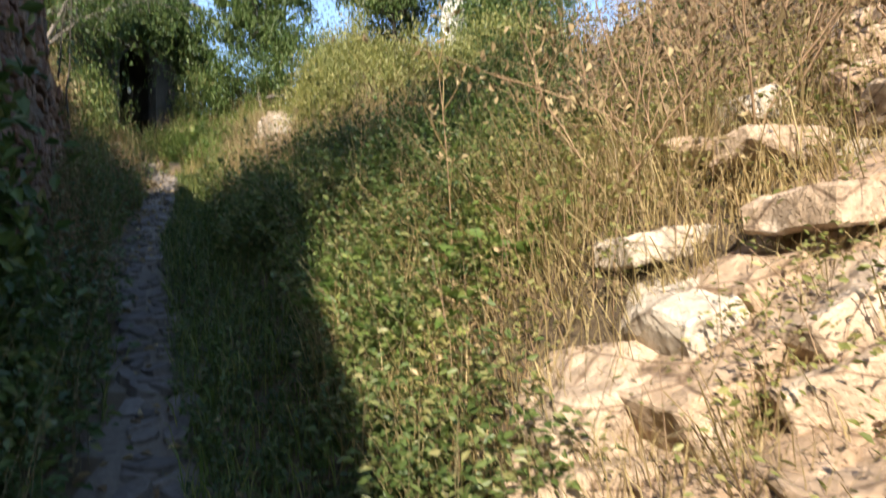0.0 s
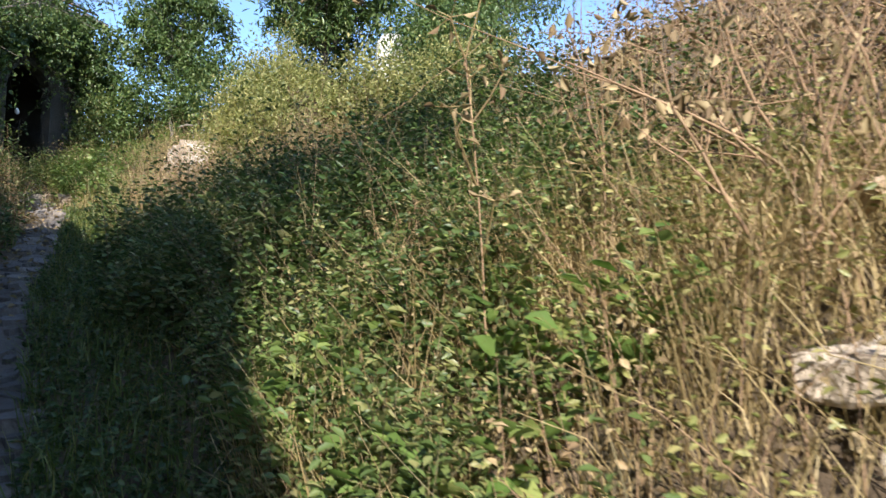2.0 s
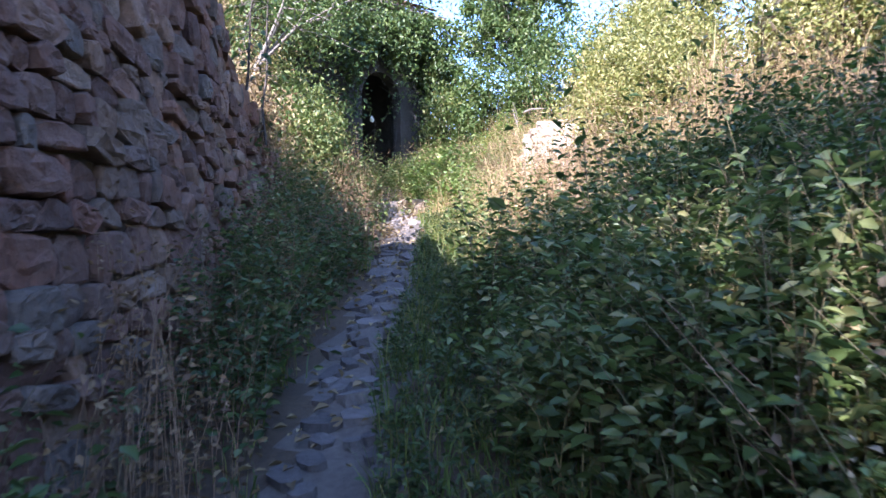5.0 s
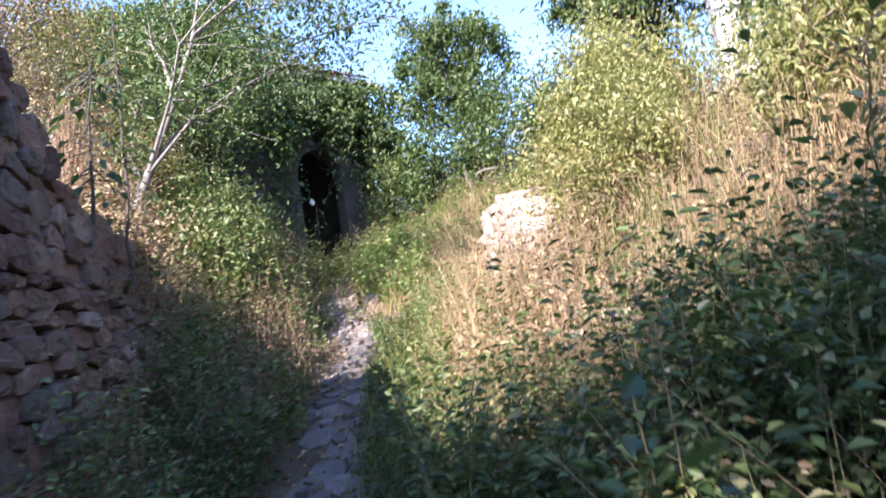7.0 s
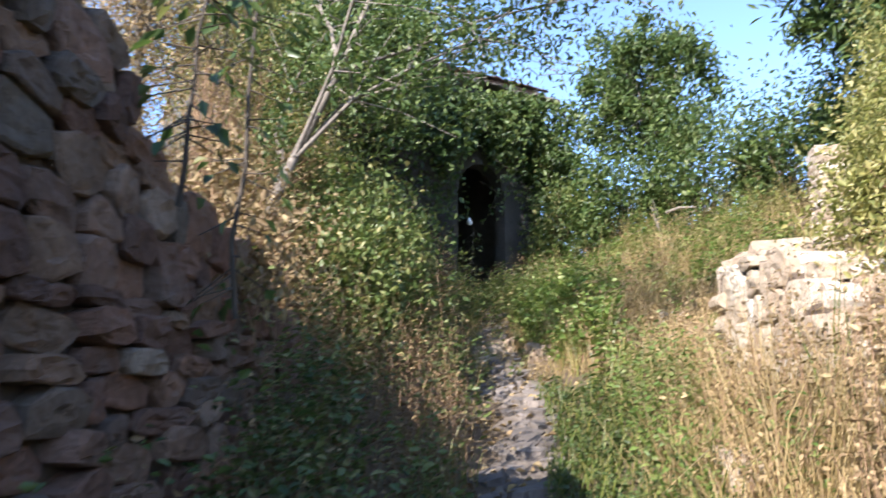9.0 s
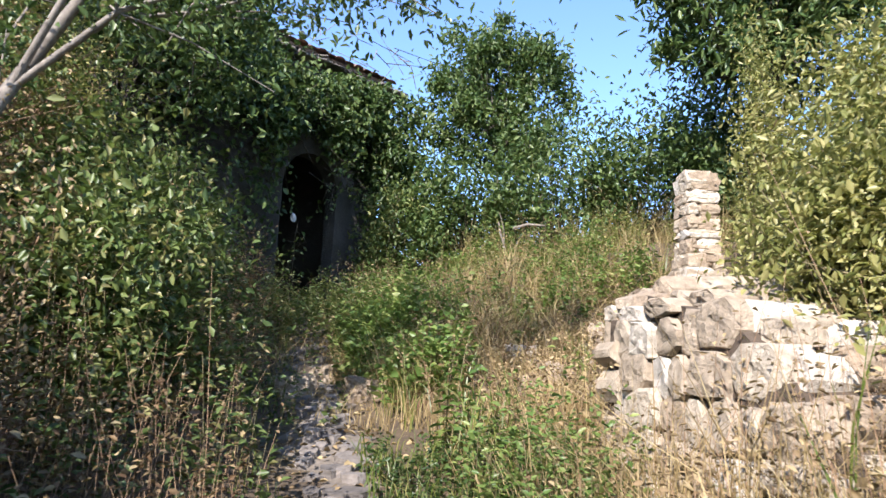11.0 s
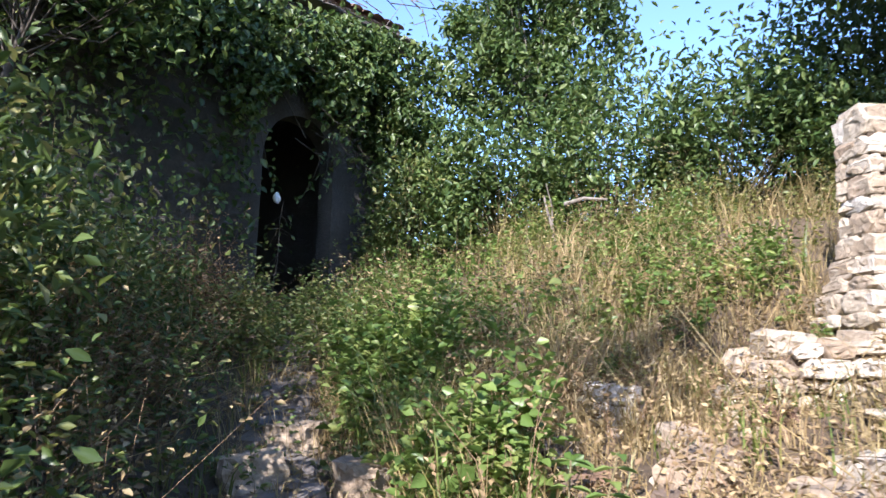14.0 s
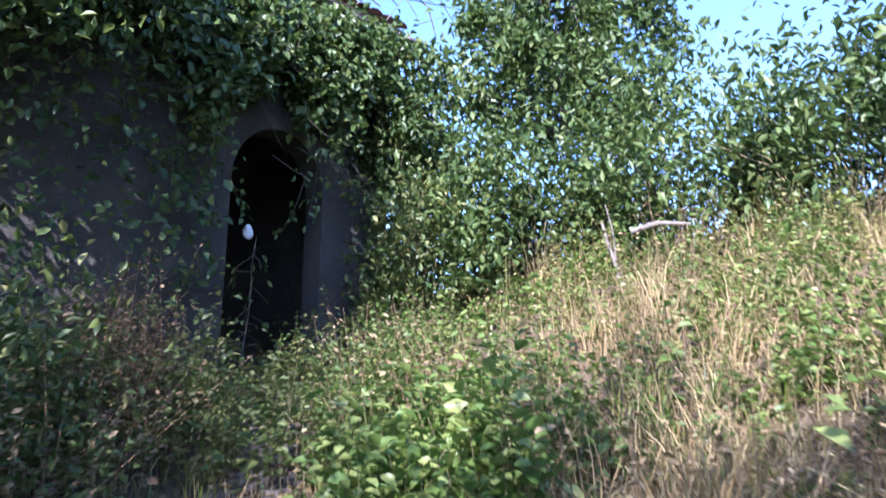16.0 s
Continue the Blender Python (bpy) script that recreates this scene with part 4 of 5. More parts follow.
def tangle(name, n, zone, length, label, mats):
    """Bare dry stalks leaning and lying across one another."""
    b = spots(n, *zone)
    b = b[np.abs(b[:, 0] - np.interp(b[:, 1], WALKED[:, 0], WALKED[:, 1])) > 1.0]
    k = len(b)
    a = rng.uniform(0, 2 * np.pi, k)
    e = rng.uniform(0.25, 1.4, k)
    d = np.stack([np.cos(a) * np.cos(e), np.sin(a) * np.cos(e), np.sin(e)], 1)
    L = rng.uniform(*length, k)[:, None]
    up = b + np.array([0, 0, 1]) * rng.uniform(0.0, 0.3, (k, 1))
    mid = up + d * L * 0.5 + rng.normal(0, 0.03, (k, 3))
    tip = mid + (d + rng.normal(0, 0.25, (k, 3)) - np.array([0, 0, 0.2])) * L * 0.5
    r = rng.uniform(0.0012, 0.0028, k)
    stuff(name, [(*rod_geo(up, mid, r, r * 0.8), 0), (*rod_geo(mid, tip, r * 0.8, r * 0.4), 0)], mats, label, "stalks")


tangle("stalk_tangle", 380, (1.6, 8.5, 0.9, 3.0), (0.3, 0.75), "thin dry stalks crossing over the bank", [STRAW])
tangle("slope_tangle", 700, (8.5, 16.5, 0.5, 3.6), (0.3, 0.8), "thin dry stalks crossing over the slope", [STRAW])
tangle("left_tangle", 350, (9.5, 15.0, -2.6, -0.4), (0.3, 0.8), "thin dry stalks leaning by the path", [STRAW])

weeds("path_creepers", 130, (10.8, 16.5, -0.5, 0.45), (0.12, 0.3), 18, 0.055, 0.034, [WEED, STEM], "low weeds creeping across the stony path", seed=51, lean=0.8)
grass("path_side_straw", 4000, (10.8, 14.8, 0.22, 0.95), (0.12, 0.35), 0.005, STRAW, "short dry grass on the trodden soil beside the path", lean=1.2, seed=95, thin=0.3)
grass("path_tufts", 1200, (9.0, 16.5, -0.4, 0.4), (0.12, 0.36), 0.005, STRAW, "thin dry tufts between the path stones", lean=1.2, seed=52, thin=0.05)

# fallen leaves on the bank and the path
b = np.concatenate([spots(5000, -1.0, 8.0, 0.5, 5.0), spots(2500, 8.0, 16.5, -1.5, 3.5), spots(900, -1, 15.5, -0.4, 0.4)])
b[:, 2] += rng.uniform(0.012, 0.05, len(b))
ll = rng.uniform(0.03, 0.075, len(b))
v, f = leaf_geo(b, unit(rng.normal(0, 1, (len(b), 3)) * np.array([1, 1, 0.25])), unit(rng.normal(0, 0.35, (len(b), 3)) + np.array([0, 0, 1])), ll, ll * 0.6, 0.4)
stuff("leaf_litter", [(v, f, 0)], [DEADLEAF], "curled brown fallen leaves on the soil", "leaf litter")

# yellowing shrubs on the terrace
for x, y, s, h in [(-2.0, 10.75, 0.36, 1.1), (-1.6, 10.4, 0.45, 1.25), (-1.6, 11.3, 0.5, 1.5), (-1.15, 11.3, 0.5, 1.3), (-1.5, 9.8, 0.45, 0.9), (0.6, 11.7, 0.9, 1.2), (0.9, 13.2, 0.8, 1.2), (-0.25, 8.6, 0.5, 0.9), (0.7, 9.0, 0.8, 1.0), (-1.2, 12.5, 0.4, 1.3), (-1.65, 13.9, 0.3, 2.5), (-1.15, 13.8, 0.3, 1.5)]:
    shrub("yellowing_shrub", (x, y, gz(x, y)), "yellow-green bushy shrub on the terrace", (s * 1.15, s * 1.15, h * 0.92), 90, 9000, 0.046, YELLOW)
# leafy shrubs beside the path, beyond the wall's end
for x, y, s, h in [(-5.45, 10.3, 0.5, 1.25), (-5.85, 11.05, 0.6, 1.2), (-6.9, 12.0, 0.8, 1.5), (-7.5, 13.0, 0.9, 1.4), (-7.7, 14.2, 0.7, 1.1), (-6.5, 11.3, 0.6, 1.6)]:
    shrub("leafy_shrub", (x, y, gz(x, y)), "leafy green shrub with sunlit tips", (s, s, h), 70, 6500, 0.058, WEED)
# dry tangled shrubs above the wall's end
for x, y, s, h in [(-6.1, 9.2, 0.5, 1.1), (-6.6, 9.9, 0.8, 1.8), (-7.4, 11.2, 0.9, 2.2), (-6.3, 8.5, 0.7, 1.7), (-8.2, 12.2, 0.9, 2.4), (-6.9, 10.9, 0.7, 1.7), (-7.3, 9.3, 0.8, 2.3), (-5.35, 9.35, 0.4, 1.0), (-5.7, 9.9, 0.4, 1.2)]:
    shrub("dry_shrub", (x, y, gz(x, y)), "tangled dry brown shrub above the broken wall end", (s, s, h), 300, 4800, 0.034, DEADLEAF if y < 10.5 else YELLOW, DRYSTEM)
shrub("wall_end_shrub", (-4.8, 8.5, 2.95), "dry leafy shrub rooted on the wall's broken end", (0.3, 0.4, 0.75), 60, 2200, 0.05, DEADLEAF, DRYSTEM)
shrub("corner_shrub", (-6.35, 17.9, gz(-6.35, 17.9)), "leafy shrub against the house corner", (0.6, 0.6, 1.9), 50, 6000, 0.08, WEED)
# thicket behind the pillar
for x, y, s, h in [(1.2, 15.4, 1.0, 3.0), (-1.3, 18.2, 0.9, 2.3), (-2.6, 17.7, 1.2, 1.8), (-3.9, 18.6, 1.2, 1.9), (1.6, 14.6, 1.3, 3.0), (1.6, 17, 1.6, 4.0), (-5.2, 18.2, 0.9, 1.6)]:
    shrub("green_thicket", (x, y, gz(x, y)), "dense green thicket above the slope", (s, s, h), 60, 8000, 0.095, BRIGHT if x < 0.5 and y < 16 else TREELEAF)


def crowned_tree(name, at, label, crown, size, clumps, leaves, leaf_len, leaf_mat, bark, radius=0.08, leaf_wid=0.45, tight=0.2, seed=1):
    """A tree: trunk, limbs out to each clump, and single leaves gathered in loose clumps with gaps between."""
    ob = thing(name, at, label, "tree")
    g = np.random.default_rng(seed)
    d = unit(g.normal(0, 1, (clumps, 3)))
    c = np.array(crown) + d * np.array(size) * (g.uniform(0.02, 1, (clumps, 1)) ** 0.45)
    fork = Vector(crown) * 0.55
    limb = [tube([Vector((0, 0, -0.2)), Vector((fork.x * 0.4 + 0.08, fork.y * 0.4, fork.z * 0.5)), fork, Vector(crown) * 0.9], [radius, radius * 0.8, radius * 0.6, radius * 0.25], 8)]
    for q in c:
        q = Vector(q)
        m1 = fork.lerp(q, 0.5) + Vector(g.normal(0, 0.12, 3)) + Vector((0, 0, 0.1))
        limb.append(tube([fork.lerp(Vector(crown), g.uniform(0, 0.6)), m1, q], [radius * 0.18, radius * 0.12, radius * 0.05], 5))
    v, f, ix = join([(*l, 0) for l in limb])
    part("trunk", mesh_from("trunk", v, f, [bark], smooth=True), ob)
    i = g.integers(0, clumps, leaves)
    pos = c[i] + g.normal(0, 1, (leaves, 3)) * np.array(size) * tight * g.uniform(0.4, 1.6, clumps)[i][:, None] * np.where(g.random((leaves, 1)) < 0.06, 1.6, 1.0)
    s = leaf_len * g.uniform(0.55, 1.3, leaves)
    v, f = leaf_geo(pos, unit(g.normal(0, 0.8, (leaves, 3)) + np.array([0, 0, -0.35])), unit(g.normal(0, 0.7, (leaves, 3)) + np.array([0, 0, 1])), s, s * leaf_wid)
    part("crown", mesh_from("crown", v, f, [leaf_mat]), ob)
    return ob


crowned_tree("slender_tree", (-4.95, 19.0, gz(-4.95, 19.0)), "slender young tree with a loose crown against the sky", (0, 0, 3.0), (1.35, 1.1, 1.5), 90, 13000, 0.12, TREELEAF, BARK, 0.04, tight=0.1, seed=2)
crowned_tree("hill_tree", (-1.2, 16.2, gz(-1.2, 16.2)), "tall tree with long drooping leaves behind the pillar", (0.1, 0, 3.3), (1.5, 1.2, 1.5), 80, 12000, 0.16, TREELEAF, DARKBARK, 0.09, 0.3, tight=0.11, seed=3)
crowned_tree("hill_tree", (3.4, 20.5, gz(3.4, 20.5)), "tall tree with drooping leaves on the hill", (0, 0, 4.2), (2.4, 1.8, 2.2), 80, 9000, 0.16, TREELEAF, DARKBARK, 0.12, 0.35, tight=0.11, seed=5)
# added tree, always out of view: its crown only throws shade on the bank
crowned_tree("unseen_shade_tree", (-2.8, -2.9, gz(-2.8, -2.9)), "unseen leafy tree beyond the high wall, added to shade the bank", (0.7, 0.14, 9.1 - gz(-2.8, -2.9)), (1.4, 0.6, 1.0), 50, 5600, 0.12, TREELEAF, DARKBARK, 0.12, 0.5, tight=0.15, seed=12)
crowned_tree("overhanging_tree", (-9.2, 14.0, gz(-9.2, 14.0)), "dark leafy tree spreading in front of the ruined house", (0.9, 0.2, 3.7), (1.7, 1.0, 1.15), 70, 12000, 0.10, TREELEAF, DARKBARK, 0.06, 0.5, tight=0.2, seed=6)
crowned_tree("overhanging_tree", (-10.3, 16.0, gz(-10.3, 16.0)), "dark leafy tree leaning on the ruined house", (0.8, 0.3, 3.4), (1.6, 1.3, 1.2), 40, 6500, 0.11, TREELEAF, DARKBARK, 0.06, 0.5, tight=0.2, seed=16)
crowned_tree("dry_tree", (-8.5, 11.7, gz(-8.5, 11.7)), "half-dry bushy tree with yellowing leaves above the wall's end", (0, 0, 2.9), (1.2, 1.1, 1.7), 80, 11000, 0.06, YELLOW, BARK, 0.05, 0.5, tight=0.16, seed=21)
crowned_tree("dry_tree", (-7.7, 10.1, gz(-7.7, 10.1)), "half-dry bushy tree with curled brown leaves above the wall's end", (0, 0, 2.5), (1.0, 0.9, 1.5), 80, 9000, 0.05, DEADLEAF, BARK, 0.05, 0.5, tight=0.16, seed=22)
crowned_tree("corner_tree", (-6.9, 18.7, gz(-6.9, 18.7)), "small leafy tree beside the house corner", (0.1, -0.1, 2.6), (0.75, 0.7, 1.0), 26, 4500, 0.10, DARK, BARK, 0.05, 0.5, tight=0.2, seed=7)


# pale half-bare tree that leans over the broken wall end
def make_pale_tree():
    foot = Vector((-6.15, 9.75, gz(-6.15, 9.75)))
    ob = thing("pale_tree", foot, "pale half-bare tree leaning over the dry shrubs, leafy at its tips", "tree")
    g = random.Random(18)
    main = [Vector(p) for p in ((0, 0, -0.2), (0.12, 0.2, 0.6), (0.28, 0.38, 1.2), (0.52, 0.6, 1.95), (0.7, 0.75, 2.6), (0.8, 0.85, 3.2))]
    arms = [(main, [0.048, 0.042, 0.036, 0.028, 0.02, 0.01])]
    for i, reach, rise in ((2, (1.7, 0.7), 1.15), (3, (1.9, 1.2), 0.75), (2, (0.9, 1.5), 1.3), (4, (1.5, 0.4), 0.6), (3, (-0.9, 0.6), 1.2), (1, (-0.5, 1.0), 1.7), (4, (0.5, 1.4), 0.8), (2, (1.4, -0.2), 1.7)):
        a = main[i]
        pts = [a + Vector((reach[0] * t + g.gauss(0, 0.05), reach[1] * t + g.gauss(0, 0.05), rise * t ** 0.7 + g.gauss(0, 0.04))) for t in (0, 0.25, 0.5, 0.75, 1.0)]
        pts[0] = a
        arms.append((pts, [0.02, 0.016, 0.012, 0.008, 0.004]))
        for k in (1, 2, 3, 4):
            for _ in range(4):
                d = Vector((g.gauss(0.3, 0.6), g.gauss(0.2, 0.5), g.gauss(0.15, 0.45)))
                p = pts[k]
                arms.append(([p, p + d * 0.25 + Vector((0, 0, 0.04)), p + d * 0.55], [0.007, 0.005, 0.0025]))
    v, f, ix = join([(*tube(p, rr, 6), 0) for p, rr in arms])
    part("trunk", mesh_from("trunk", v, f, [BARK], smooth=True), ob)
    tips = np.array([tuple(q) for p, rr in arms[1:] for q in p[1:] if rr[0] < 0.01 or g.random() < 0.4])
    i = rng.integers(0, len(tips), 9500)
    n = len(i)
    s_ = rng.uniform(0.035, 0.075, n)
    v, f = leaf_geo(tips[i] + rng.normal(0, 0.1, (n, 3)), unit(rng.normal(0, 0.8, (n, 3)) + np.array([0, 0, -0.35])), unit(rng.normal(0, 0.7, (n, 3)) + np.array([0, 0, 1])), s_, s_ * 0.5)
    part("crown", mesh_from("crown", v, f, [TREELEAF]), ob)


make_pale_tree()
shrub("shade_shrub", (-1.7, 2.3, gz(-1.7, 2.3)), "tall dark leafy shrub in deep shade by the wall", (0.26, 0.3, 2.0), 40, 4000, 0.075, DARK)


# sapling rooted in the wall's broken end
def make_sapling(at, h, seed, label):
    ob = thing("sapling", at, label, "sapling")
    r = random.Random(seed)
    pts = [Vector((0.012 * i + r.uniform(-0.015, 0.015), r.uniform(-0.015, 0.015), h * i / 6)) for i in range(7)]
    v, f = tube(pts, [0.011 * (1 - 0.12 * i) for i in range(7)], 6)
    part("trunk", mesh_from("trunk", v, f, [DARKBARK], smooth=True), ob)
    k = 46
    t = rng.uniform(0.05, 1, k)
    p = np.stack([np.interp(t, np.linspace(0, 1, 7), [q[c] for q in pts]) for c in range(3)], 1)
    a = rng.uniform(0, 2 * np.pi, k)
    d = np.stack([np.cos(a), np.sin(a), rng.uniform(-0.9, 0.2, k)], 1)
    rr = np.full(k, 0.004)
    v, f = rod_geo(p, p + d * 0.14, rr, rr * 0.5)
    tagged(part("twig_rest", mesh_from("twig_rest", v, f, [DARKBARK]), ob), kind="stuff")
    v, f = leaf_geo(p + d * 0.14, d + np.array([0, 0, -0.6]), unit(rng.normal(0, 0.6, (k, 3)) + np.array([0, 0, 1])), rng.uniform(0.05, 0.11, k), rng.uniform(0.03, 0.05, k))
    part("foliage", mesh_from("foliage", v, f, [DARK]), ob)


q = HOUSE @ Vector((-0.48, -0.33, 0))
make_sapling((q.x, q.y, gz(q.x, q.y) - 0.02), HZ + 1.2 - gz(q.x, q.y), 9, "thin dry stalk standing before the doorway")
make_sapling((-4.4, 8.1, 2.95), 1.75, 2, "thin dark sapling rooted in the wall's broken end")
make_sapling((-4.3, 7.75, 3.3), 0.9, 3, "small sapling sprouting from the wall's broken end")


# dead branching bush on the bank at the start
def make_dead_bush(at, size, seed, leaves):
    ob = thing("dead_bush", at, "dead reddish-brown bush with curled pale leaves", "bush", "dead bushes on the bank")
    out, ends = [], []
    r = random.Random(seed)
    for q in range(9):
        o, e = limbs(seed * 20 + q, (r.uniform(-0.15, 0.15), r.uniform(-0.1, 0.1), -0.05), (r.gauss(0, 0.5), r.gauss(0, 0.4), 1), size * r.uniform(0.7, 1.1), 0.0065, 2, 0.3, 2.4)
        out += o
        ends += e
    v, f, ix = join([(*tube(p, rr, 4), 0) for p, rr in out])
    part("branchwork", mesh_from("branchwork", v, f, [DRYSTEM]), ob)
    e = np.array([tuple(p) for p, d in ends])
    i = rng.integers(0, len(e), leaves)
    s = rng.uniform(0.03, 0.06, leaves)
    v, f = leaf_geo(e[i], unit(rng.normal(0, 0.5, (leaves, 3)) + np.array([0, 0, -1.0])), unit(rng.normal(0, 1, (leaves, 3))), s, s * 0.5, 0.5)
    part("foliage", mesh_from("foliage", v, f, [DEADLEAF]), ob)


for x, y, sz, sd in [(0.85, 2.8, 0.85, 1), (1.15, 3.2, 1.0, 2), (1.0, 3.7, 0.9, 3), (1.7, 3.2, 1.1, 4), (2.3, 3.8, 1.2, 5), (1.6, 4.2, 1.1, 6), (2.1, 2.9, 1.0, 7), (2.7, 3.3, 1.1, 8), (1.35, 2.7, 0.8, 9)]:
    make_dead_bush((x, y, gz(x, y)), sz, sd, 130)


# dead pale snag leaning out of the bushes past the slope
snag = thing("dead_snag", (-4.35, 17.05, gz(-4.35, 17.05) - 0.3), "broken pale dead branch propped in the bushes", "branch")
o, e = limbs(44, (0, 0, -0.1), (-0.1, 0, 1), 1.0, 0.03, 1, 0.25, 2.0)
for p, rr in o:
    v, f = tube(p, rr, 6)
    part("limb", mesh_from("limb", v, f, [BARK], smooth=True), snag)
v, f = tube([(0.0, 0, 0.75), (0.2, -0.05, 0.8), (0.45, -0.05, 0.78)], [0.025, 0.02, 0.01], 6)
part("limb", mesh_from("limb", v, f, [BARK], smooth=True), snag)


# tall dry seed stalks standing out of the bank
def make_seed_stalk(at, h, seed):
    ob = thing("seed_stalk", at, "tall pale dried stalk with forked seed heads", "plant", "dried seed stalks")
    g = random.Random(seed)
    lean = Vector((g.uniform(-0.1, 0.1), g.uniform(-0.1, 0.1), 0))
    stem = [lean * (i / 6) ** 2 + Vector((0, 0, h * i / 6 - 0.05)) for i in range(7)]
    part("stem", mesh_from("stem", *tube(stem, [0.0042 - 0.0004 * i for i in range(7)], 5), [DRYSTEM], smooth=True), ob)
    twigs, heads = [], []
    for i in (3, 4, 4, 5, 5, 6, 6):
        a = g.uniform(0, 6.28)
        d = Vector((math.cos(a), math.sin(a), g.uniform(1.0, 2.2))).normalized()
        L = h * g.uniform(0.1, 0.22)
        tip = stem[i] + d * L
        twigs.append(tube([stem[i], stem[i] + d * L * 0.5 - Vector((0, 0, 0.01)), tip], [0.0034, 0.0028, 0.002], 4))
        for q in range(5):
            e = Vector((g.gauss(0, 1), g.gauss(0, 1), g.gauss(0.5, 0.7))).normalized()
            twigs.append(tube([tip, tip + e * 0.045], [0.0018, 0.0012], 4))
            heads.append((tip + e * 0.04, e))
    v, f, ix = join([(*t, 0) for t in twigs])
    tagged(part("twig", mesh_from("twig", v, f, [STRAW]), ob), kind="stuff")
    p, d = np.array([tuple(q[0]) for q in heads]), np.array([tuple(q[1]) for q in heads])
    v, f = leaf_geo(p, d, unit(rng.normal(0, 1, p.shape)), np.full(len(p), 0.045), np.full(len(p), 0.02), 0.5)
    tagged(part("seed_head", mesh_from("seed_head", v, f, [DEADLEAF]), ob), kind="stuff")


for x, y, h, sd in [(0.05, 3.25, 1.25, 1), (0.5, 3.5, 0.9, 4), (-0.9, 6.9, 1.0, 6)]:
    make_seed_stalk((x, y, gz(x, y)), h, sd)


# upright nettles that stand out singly
def make_nettle(at, h, mat, label, seed):
    ob = thing("nettle_plant", at, label, "plant", "nettles by the path")
    g = random.Random(seed)
    for q in range(g.choice((2, 3, 4))):
        lean = Vector((g.uniform(-0.12, 0.12), g.uniform(-0.12, 0.12), 0))
        pts = [Vector((0.03 * q, 0.02 * q, -0.05)) + lean * (i / 5) ** 2 + Vector((0, 0, h * g.uniform(0.9, 1.0) * i / 5)) for i in range(6)]
        v, f = tube(pts, [0.006 * (1 - 0.13 * i) for i in range(6)], 5)
        pieces = [(v, f, 1)]
        k = 44
        t = np.repeat(np.linspace(0.12, 1.0, k // 2), 2)
        p = np.stack([np.interp(t, np.linspace(0, 1, 6), [c[j] for c in pts]) for j in range(3)], 1)
        a = np.arange(k) * np.pi + np.repeat(np.arange(k // 2) * 1.57, 2) + g.uniform(0, 3)
        d = np.stack([np.cos(a), np.sin(a), np.full(k, -0.15)], 1)
        s = 0.12 * (1.05 - 0.65 * t)
        v, f = leaf_geo(p, d, np.tile(np.array([0, 0, 1.0]), (k, 1)), s, s * 0.5)
        pieces.append((v, f, 0))
        v, f, ix = join(pieces)
        part("stalk", mesh_from("stalk", v, f, [mat, STEM], ix), ob)


for x, y, h, mt, sd in [(-3.9, 11.35, 0.8, BRIGHT, 1), (-2.2, 6.75, 0.95, DARK, 2), (-2.0, 7.05, 0.85, DARK, 3), (-1.55, 6.2, 0.95, DARK, 4)]:
    make_nettle((x, y, gz(x, y)), h, mt, "upright nettle with paired toothed leaves, beside the path", sd)


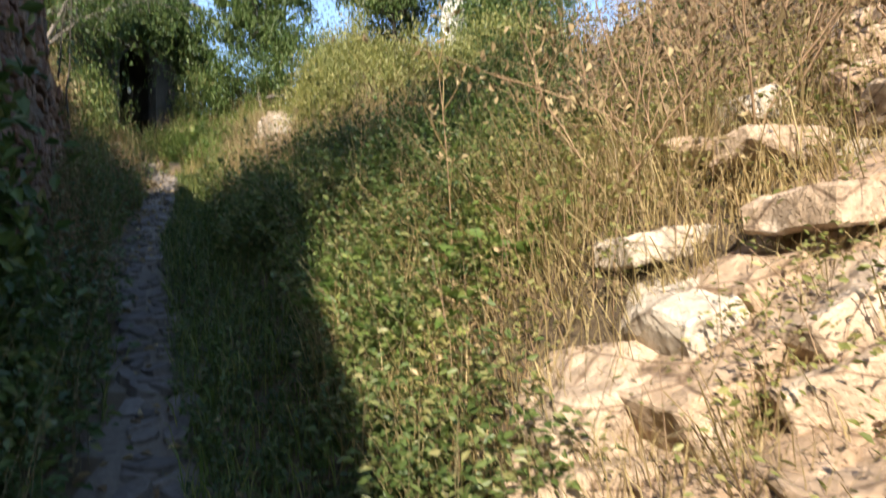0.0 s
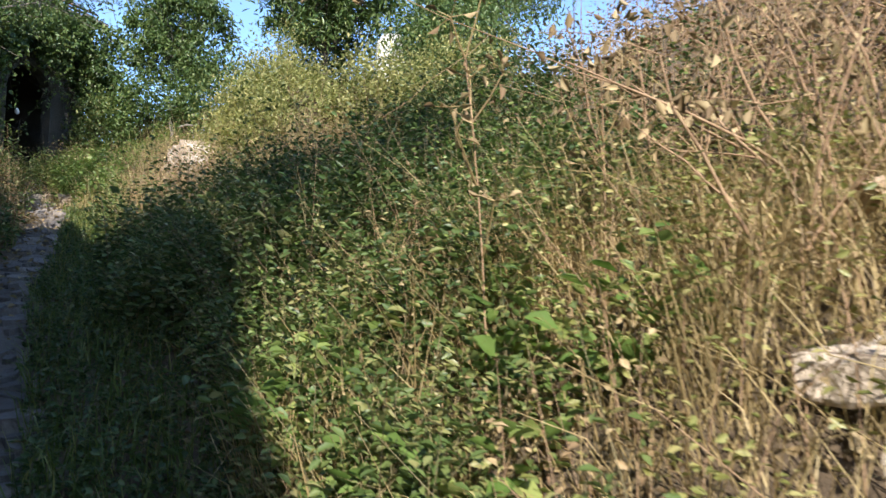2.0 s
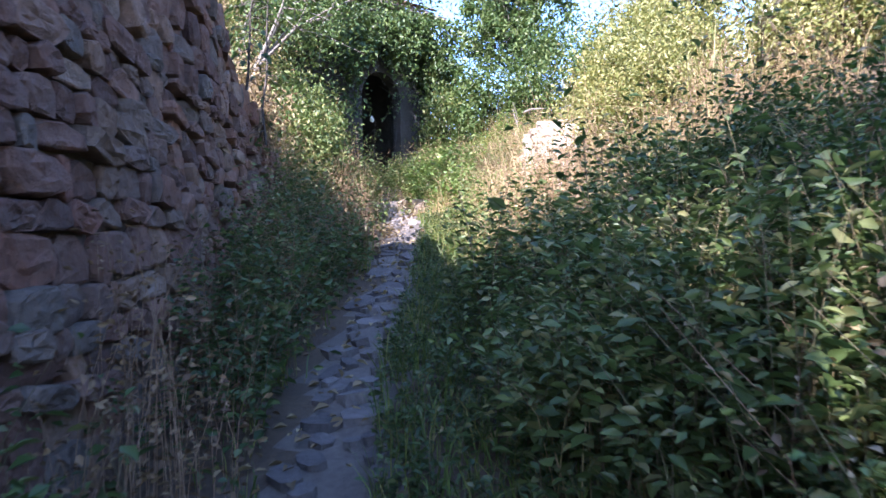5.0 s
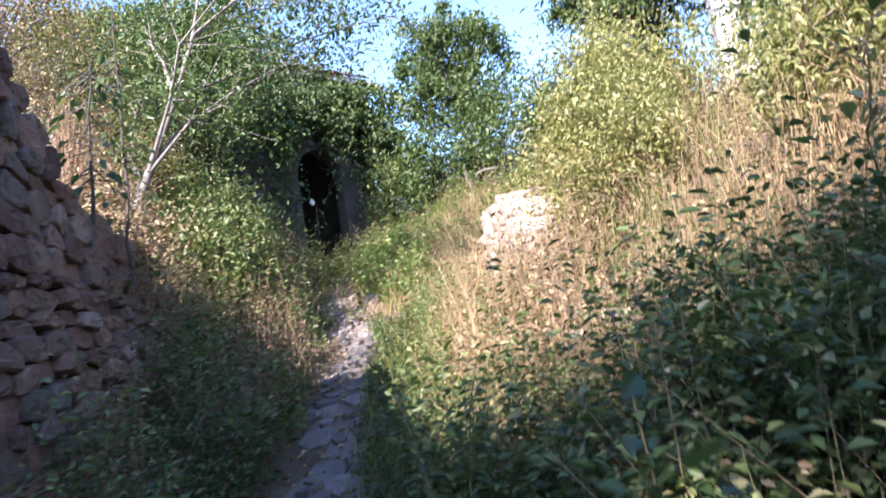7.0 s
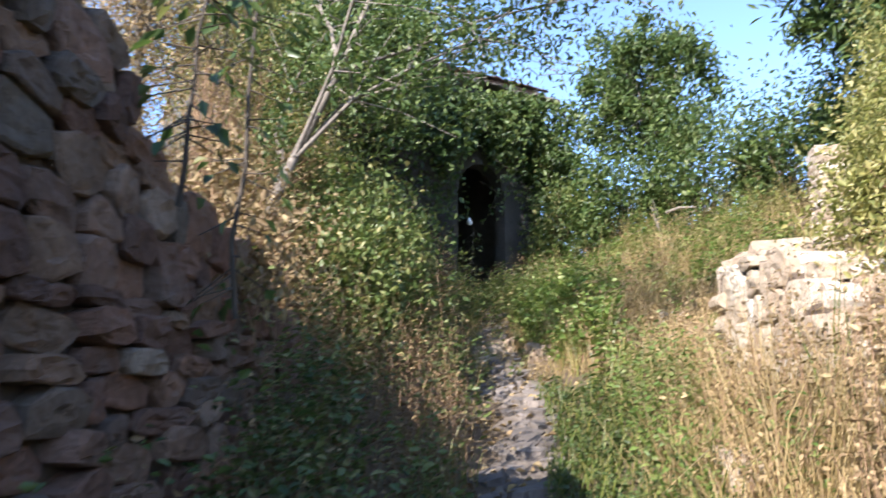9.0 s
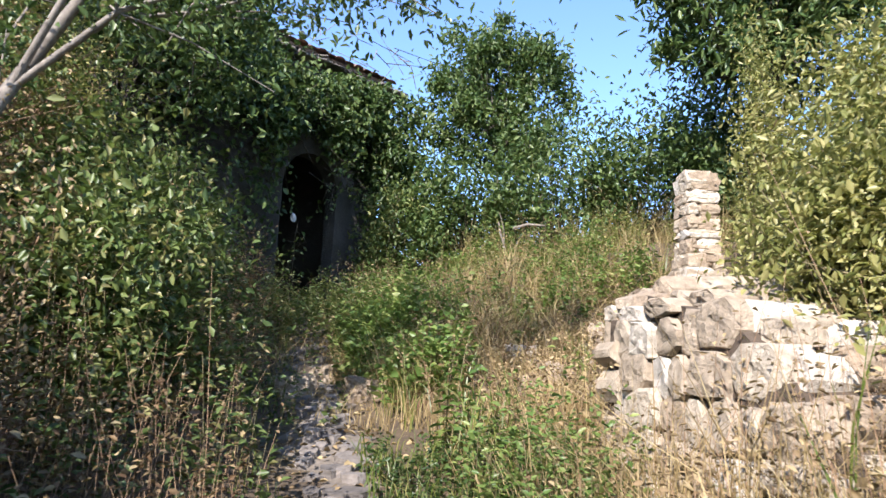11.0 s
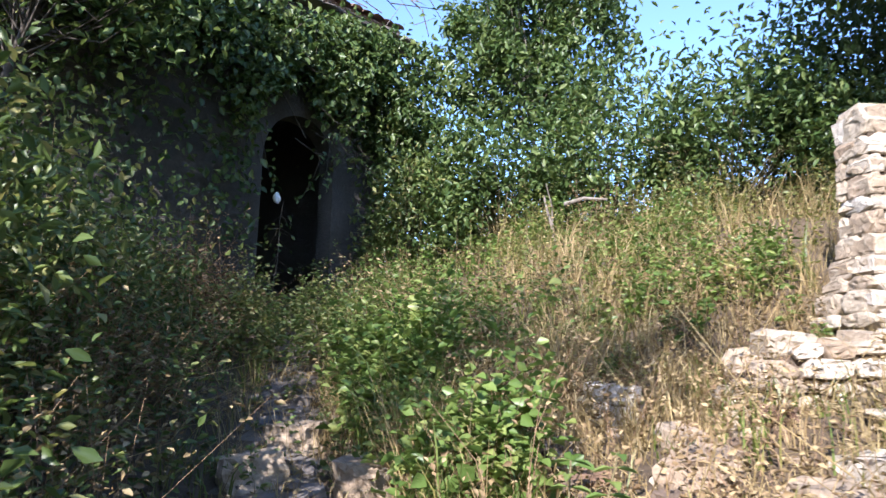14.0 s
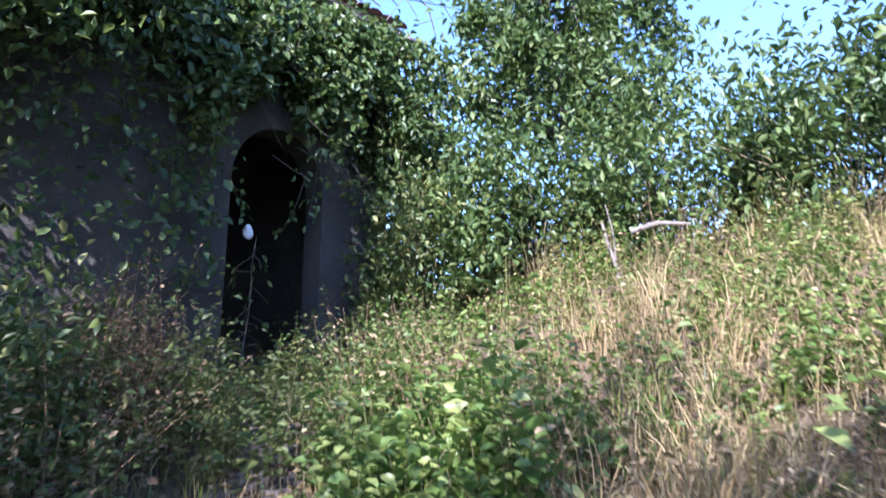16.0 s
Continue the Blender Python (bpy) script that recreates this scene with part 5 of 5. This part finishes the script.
# vines over the house front, its roof and corner
def make_vines():
    ob = thing("climbing_vine", HOUSE, "thick climbing vine hanging over the house front and roof", "vine")
    n = 21000
    x = rng.uniform(-4.8, 2.2, n)
    edge = 3.75 + 0.12 * np.sin(x * 3.1) + np.where(x < -1.0, 0.35 * np.minimum(-1.0 - x, 1.5), 0.0)
    dep = np.abs(rng.normal(0, 1, n))
    hang = np.where(x < -0.9, 1.35, 0.7) + 0.35 * np.sin(x * 5) + 0.2 * np.sin(x * 13 + 1)
    hang = np.where(x > 0.95, 3.6, hang)
    z = edge + 0.25 - np.abs(rng.beta(1.2, 1.6, n)) * (hang + 0.5)
    z = np.where((x > -1.0) & (x < 1.0), z - 0.3, z)
    z = np.where((x < -0.8) & (rng.random(n) < 0.2), edge - rng.uniform(0.0, 1.0, n) * (edge - 0.7), z)
    y = -0.08 - dep * 0.22 - 0.25 * np.clip(edge - z, 0, 1) * rng.uniform(0, 1, n)
    onroof = (rng.random(n) < 0.22) & ((x < -1.0) | (rng.random(n) < 0.12))
    z = np.where(onroof, edge + 0.15 + dep * 0.15, z)
    y = np.where(onroof, rng.uniform(-0.4, 4.0, n), y)
    pos = np.stack([x, y, z], 1)
    d = unit(rng.normal(0, 0.7, (n, 3)) + np.array([0, -0.4, -0.5]))
    up = unit(rng.normal(0, 0.6, (n, 3)) + np.array([0, -0.6, 0.7]))
    s = 0.10 * rng.uniform(0.6, 1.3, n)
    v, f = leaf_geo(pos, d, up, s, s * 0.7)
    part("foliage", mesh_from("foliage", v, f, [TREELEAF]), ob)
    pos, out = [], []
    for q in range(46):
        p = np.array([rng.uniform(-3.4, 0.9), -rng.uniform(0.35, 0.95), rng.uniform(1.5, 3.2)])
        d = unit(np.array([rng.normal(0.5, 0.7), rng.normal(-0.1, 0.3), rng.normal(-0.25, 0.35)]))
        t = np.linspace(0, rng.uniform(0.25, 0.55), 15)[:, None]
        pos.append(p + d * t + rng.normal(0, 0.035, (15, 3)))
        out.append(tube([p - d * 0.25 + np.array([0, 0, 0.12]), p, p + d * float(t[-1, 0])], [0.005, 0.004, 0.002], 4))
    pos = np.concatenate(pos)
    s = 0.075 * rng.uniform(0.6, 1.3, len(pos))
    v, f = leaf_geo(pos, unit(rng.normal(0, 0.8, pos.shape) + np.array([0, -0.2, -0.3])), unit(rng.normal(0, 0.5, pos.shape) + np.array([0, -0.3, 0.9])), s, s * 0.6)
    tagged(part("leaf_spray", mesh_from("leaf_spray", v, f, [TREELEAF]), ob), kind="stuff")
    v, f, ix = join([(*t, 0) for t in out])
    tagged(part("spray_twig", mesh_from("spray_twig", v, f, [DARKBARK]), ob), kind="stuff")
    k = 130
    a = np.stack([rng.uniform(-4.6, 2.0, k), -rng.uniform(0.03, 0.3, k), rng.uniform(2.8, 4.8, k)], 1)
    b = a + rng.normal(0, 0.5, (k, 3)) * np.array([1.2, 0.2, 0.7])
    r = rng.uniform(0.006, 0.014, k)
    v, f = rod_geo(a, b, r, r * 0.5)
    tagged(part("branchwork", mesh_from("branchwork", v, f, [BARK]), ob), kind="stuff")


make_vines()

# ---------------------------------------------------------------- flat stones in the path
path_bed = thing("path_paving", (0, 0, 0), "worn grey stepping stones set in the trodden path", "path", kind="structure")
pr = random.Random(31)
y = -2.0
while y < 16.2:
    for side in (-0.11, 0.09):
        x = float(line_x(y)) + side + pr.uniform(-0.09, 0.09)
        yy = y + pr.uniform(-0.05, 0.05)
        w = pr.uniform(0.09, 0.25)
        st = new("stone", pr.choice(PATH_STONES))
        st.parent = path_bed
        st.matrix_basis = pose(x, yy, gz(x, yy) - 0.045, 90 + pr.uniform(-2, 22), pr.uniform(-14, 14), 0) @ pose(0, 0, 0, 0, pr.uniform(0, 360), 0) @ Matrix.Diagonal((w, 0.15, w * pr.uniform(0.5, 0.9), 1))
    y += pr.uniform(0.1, 0.15)
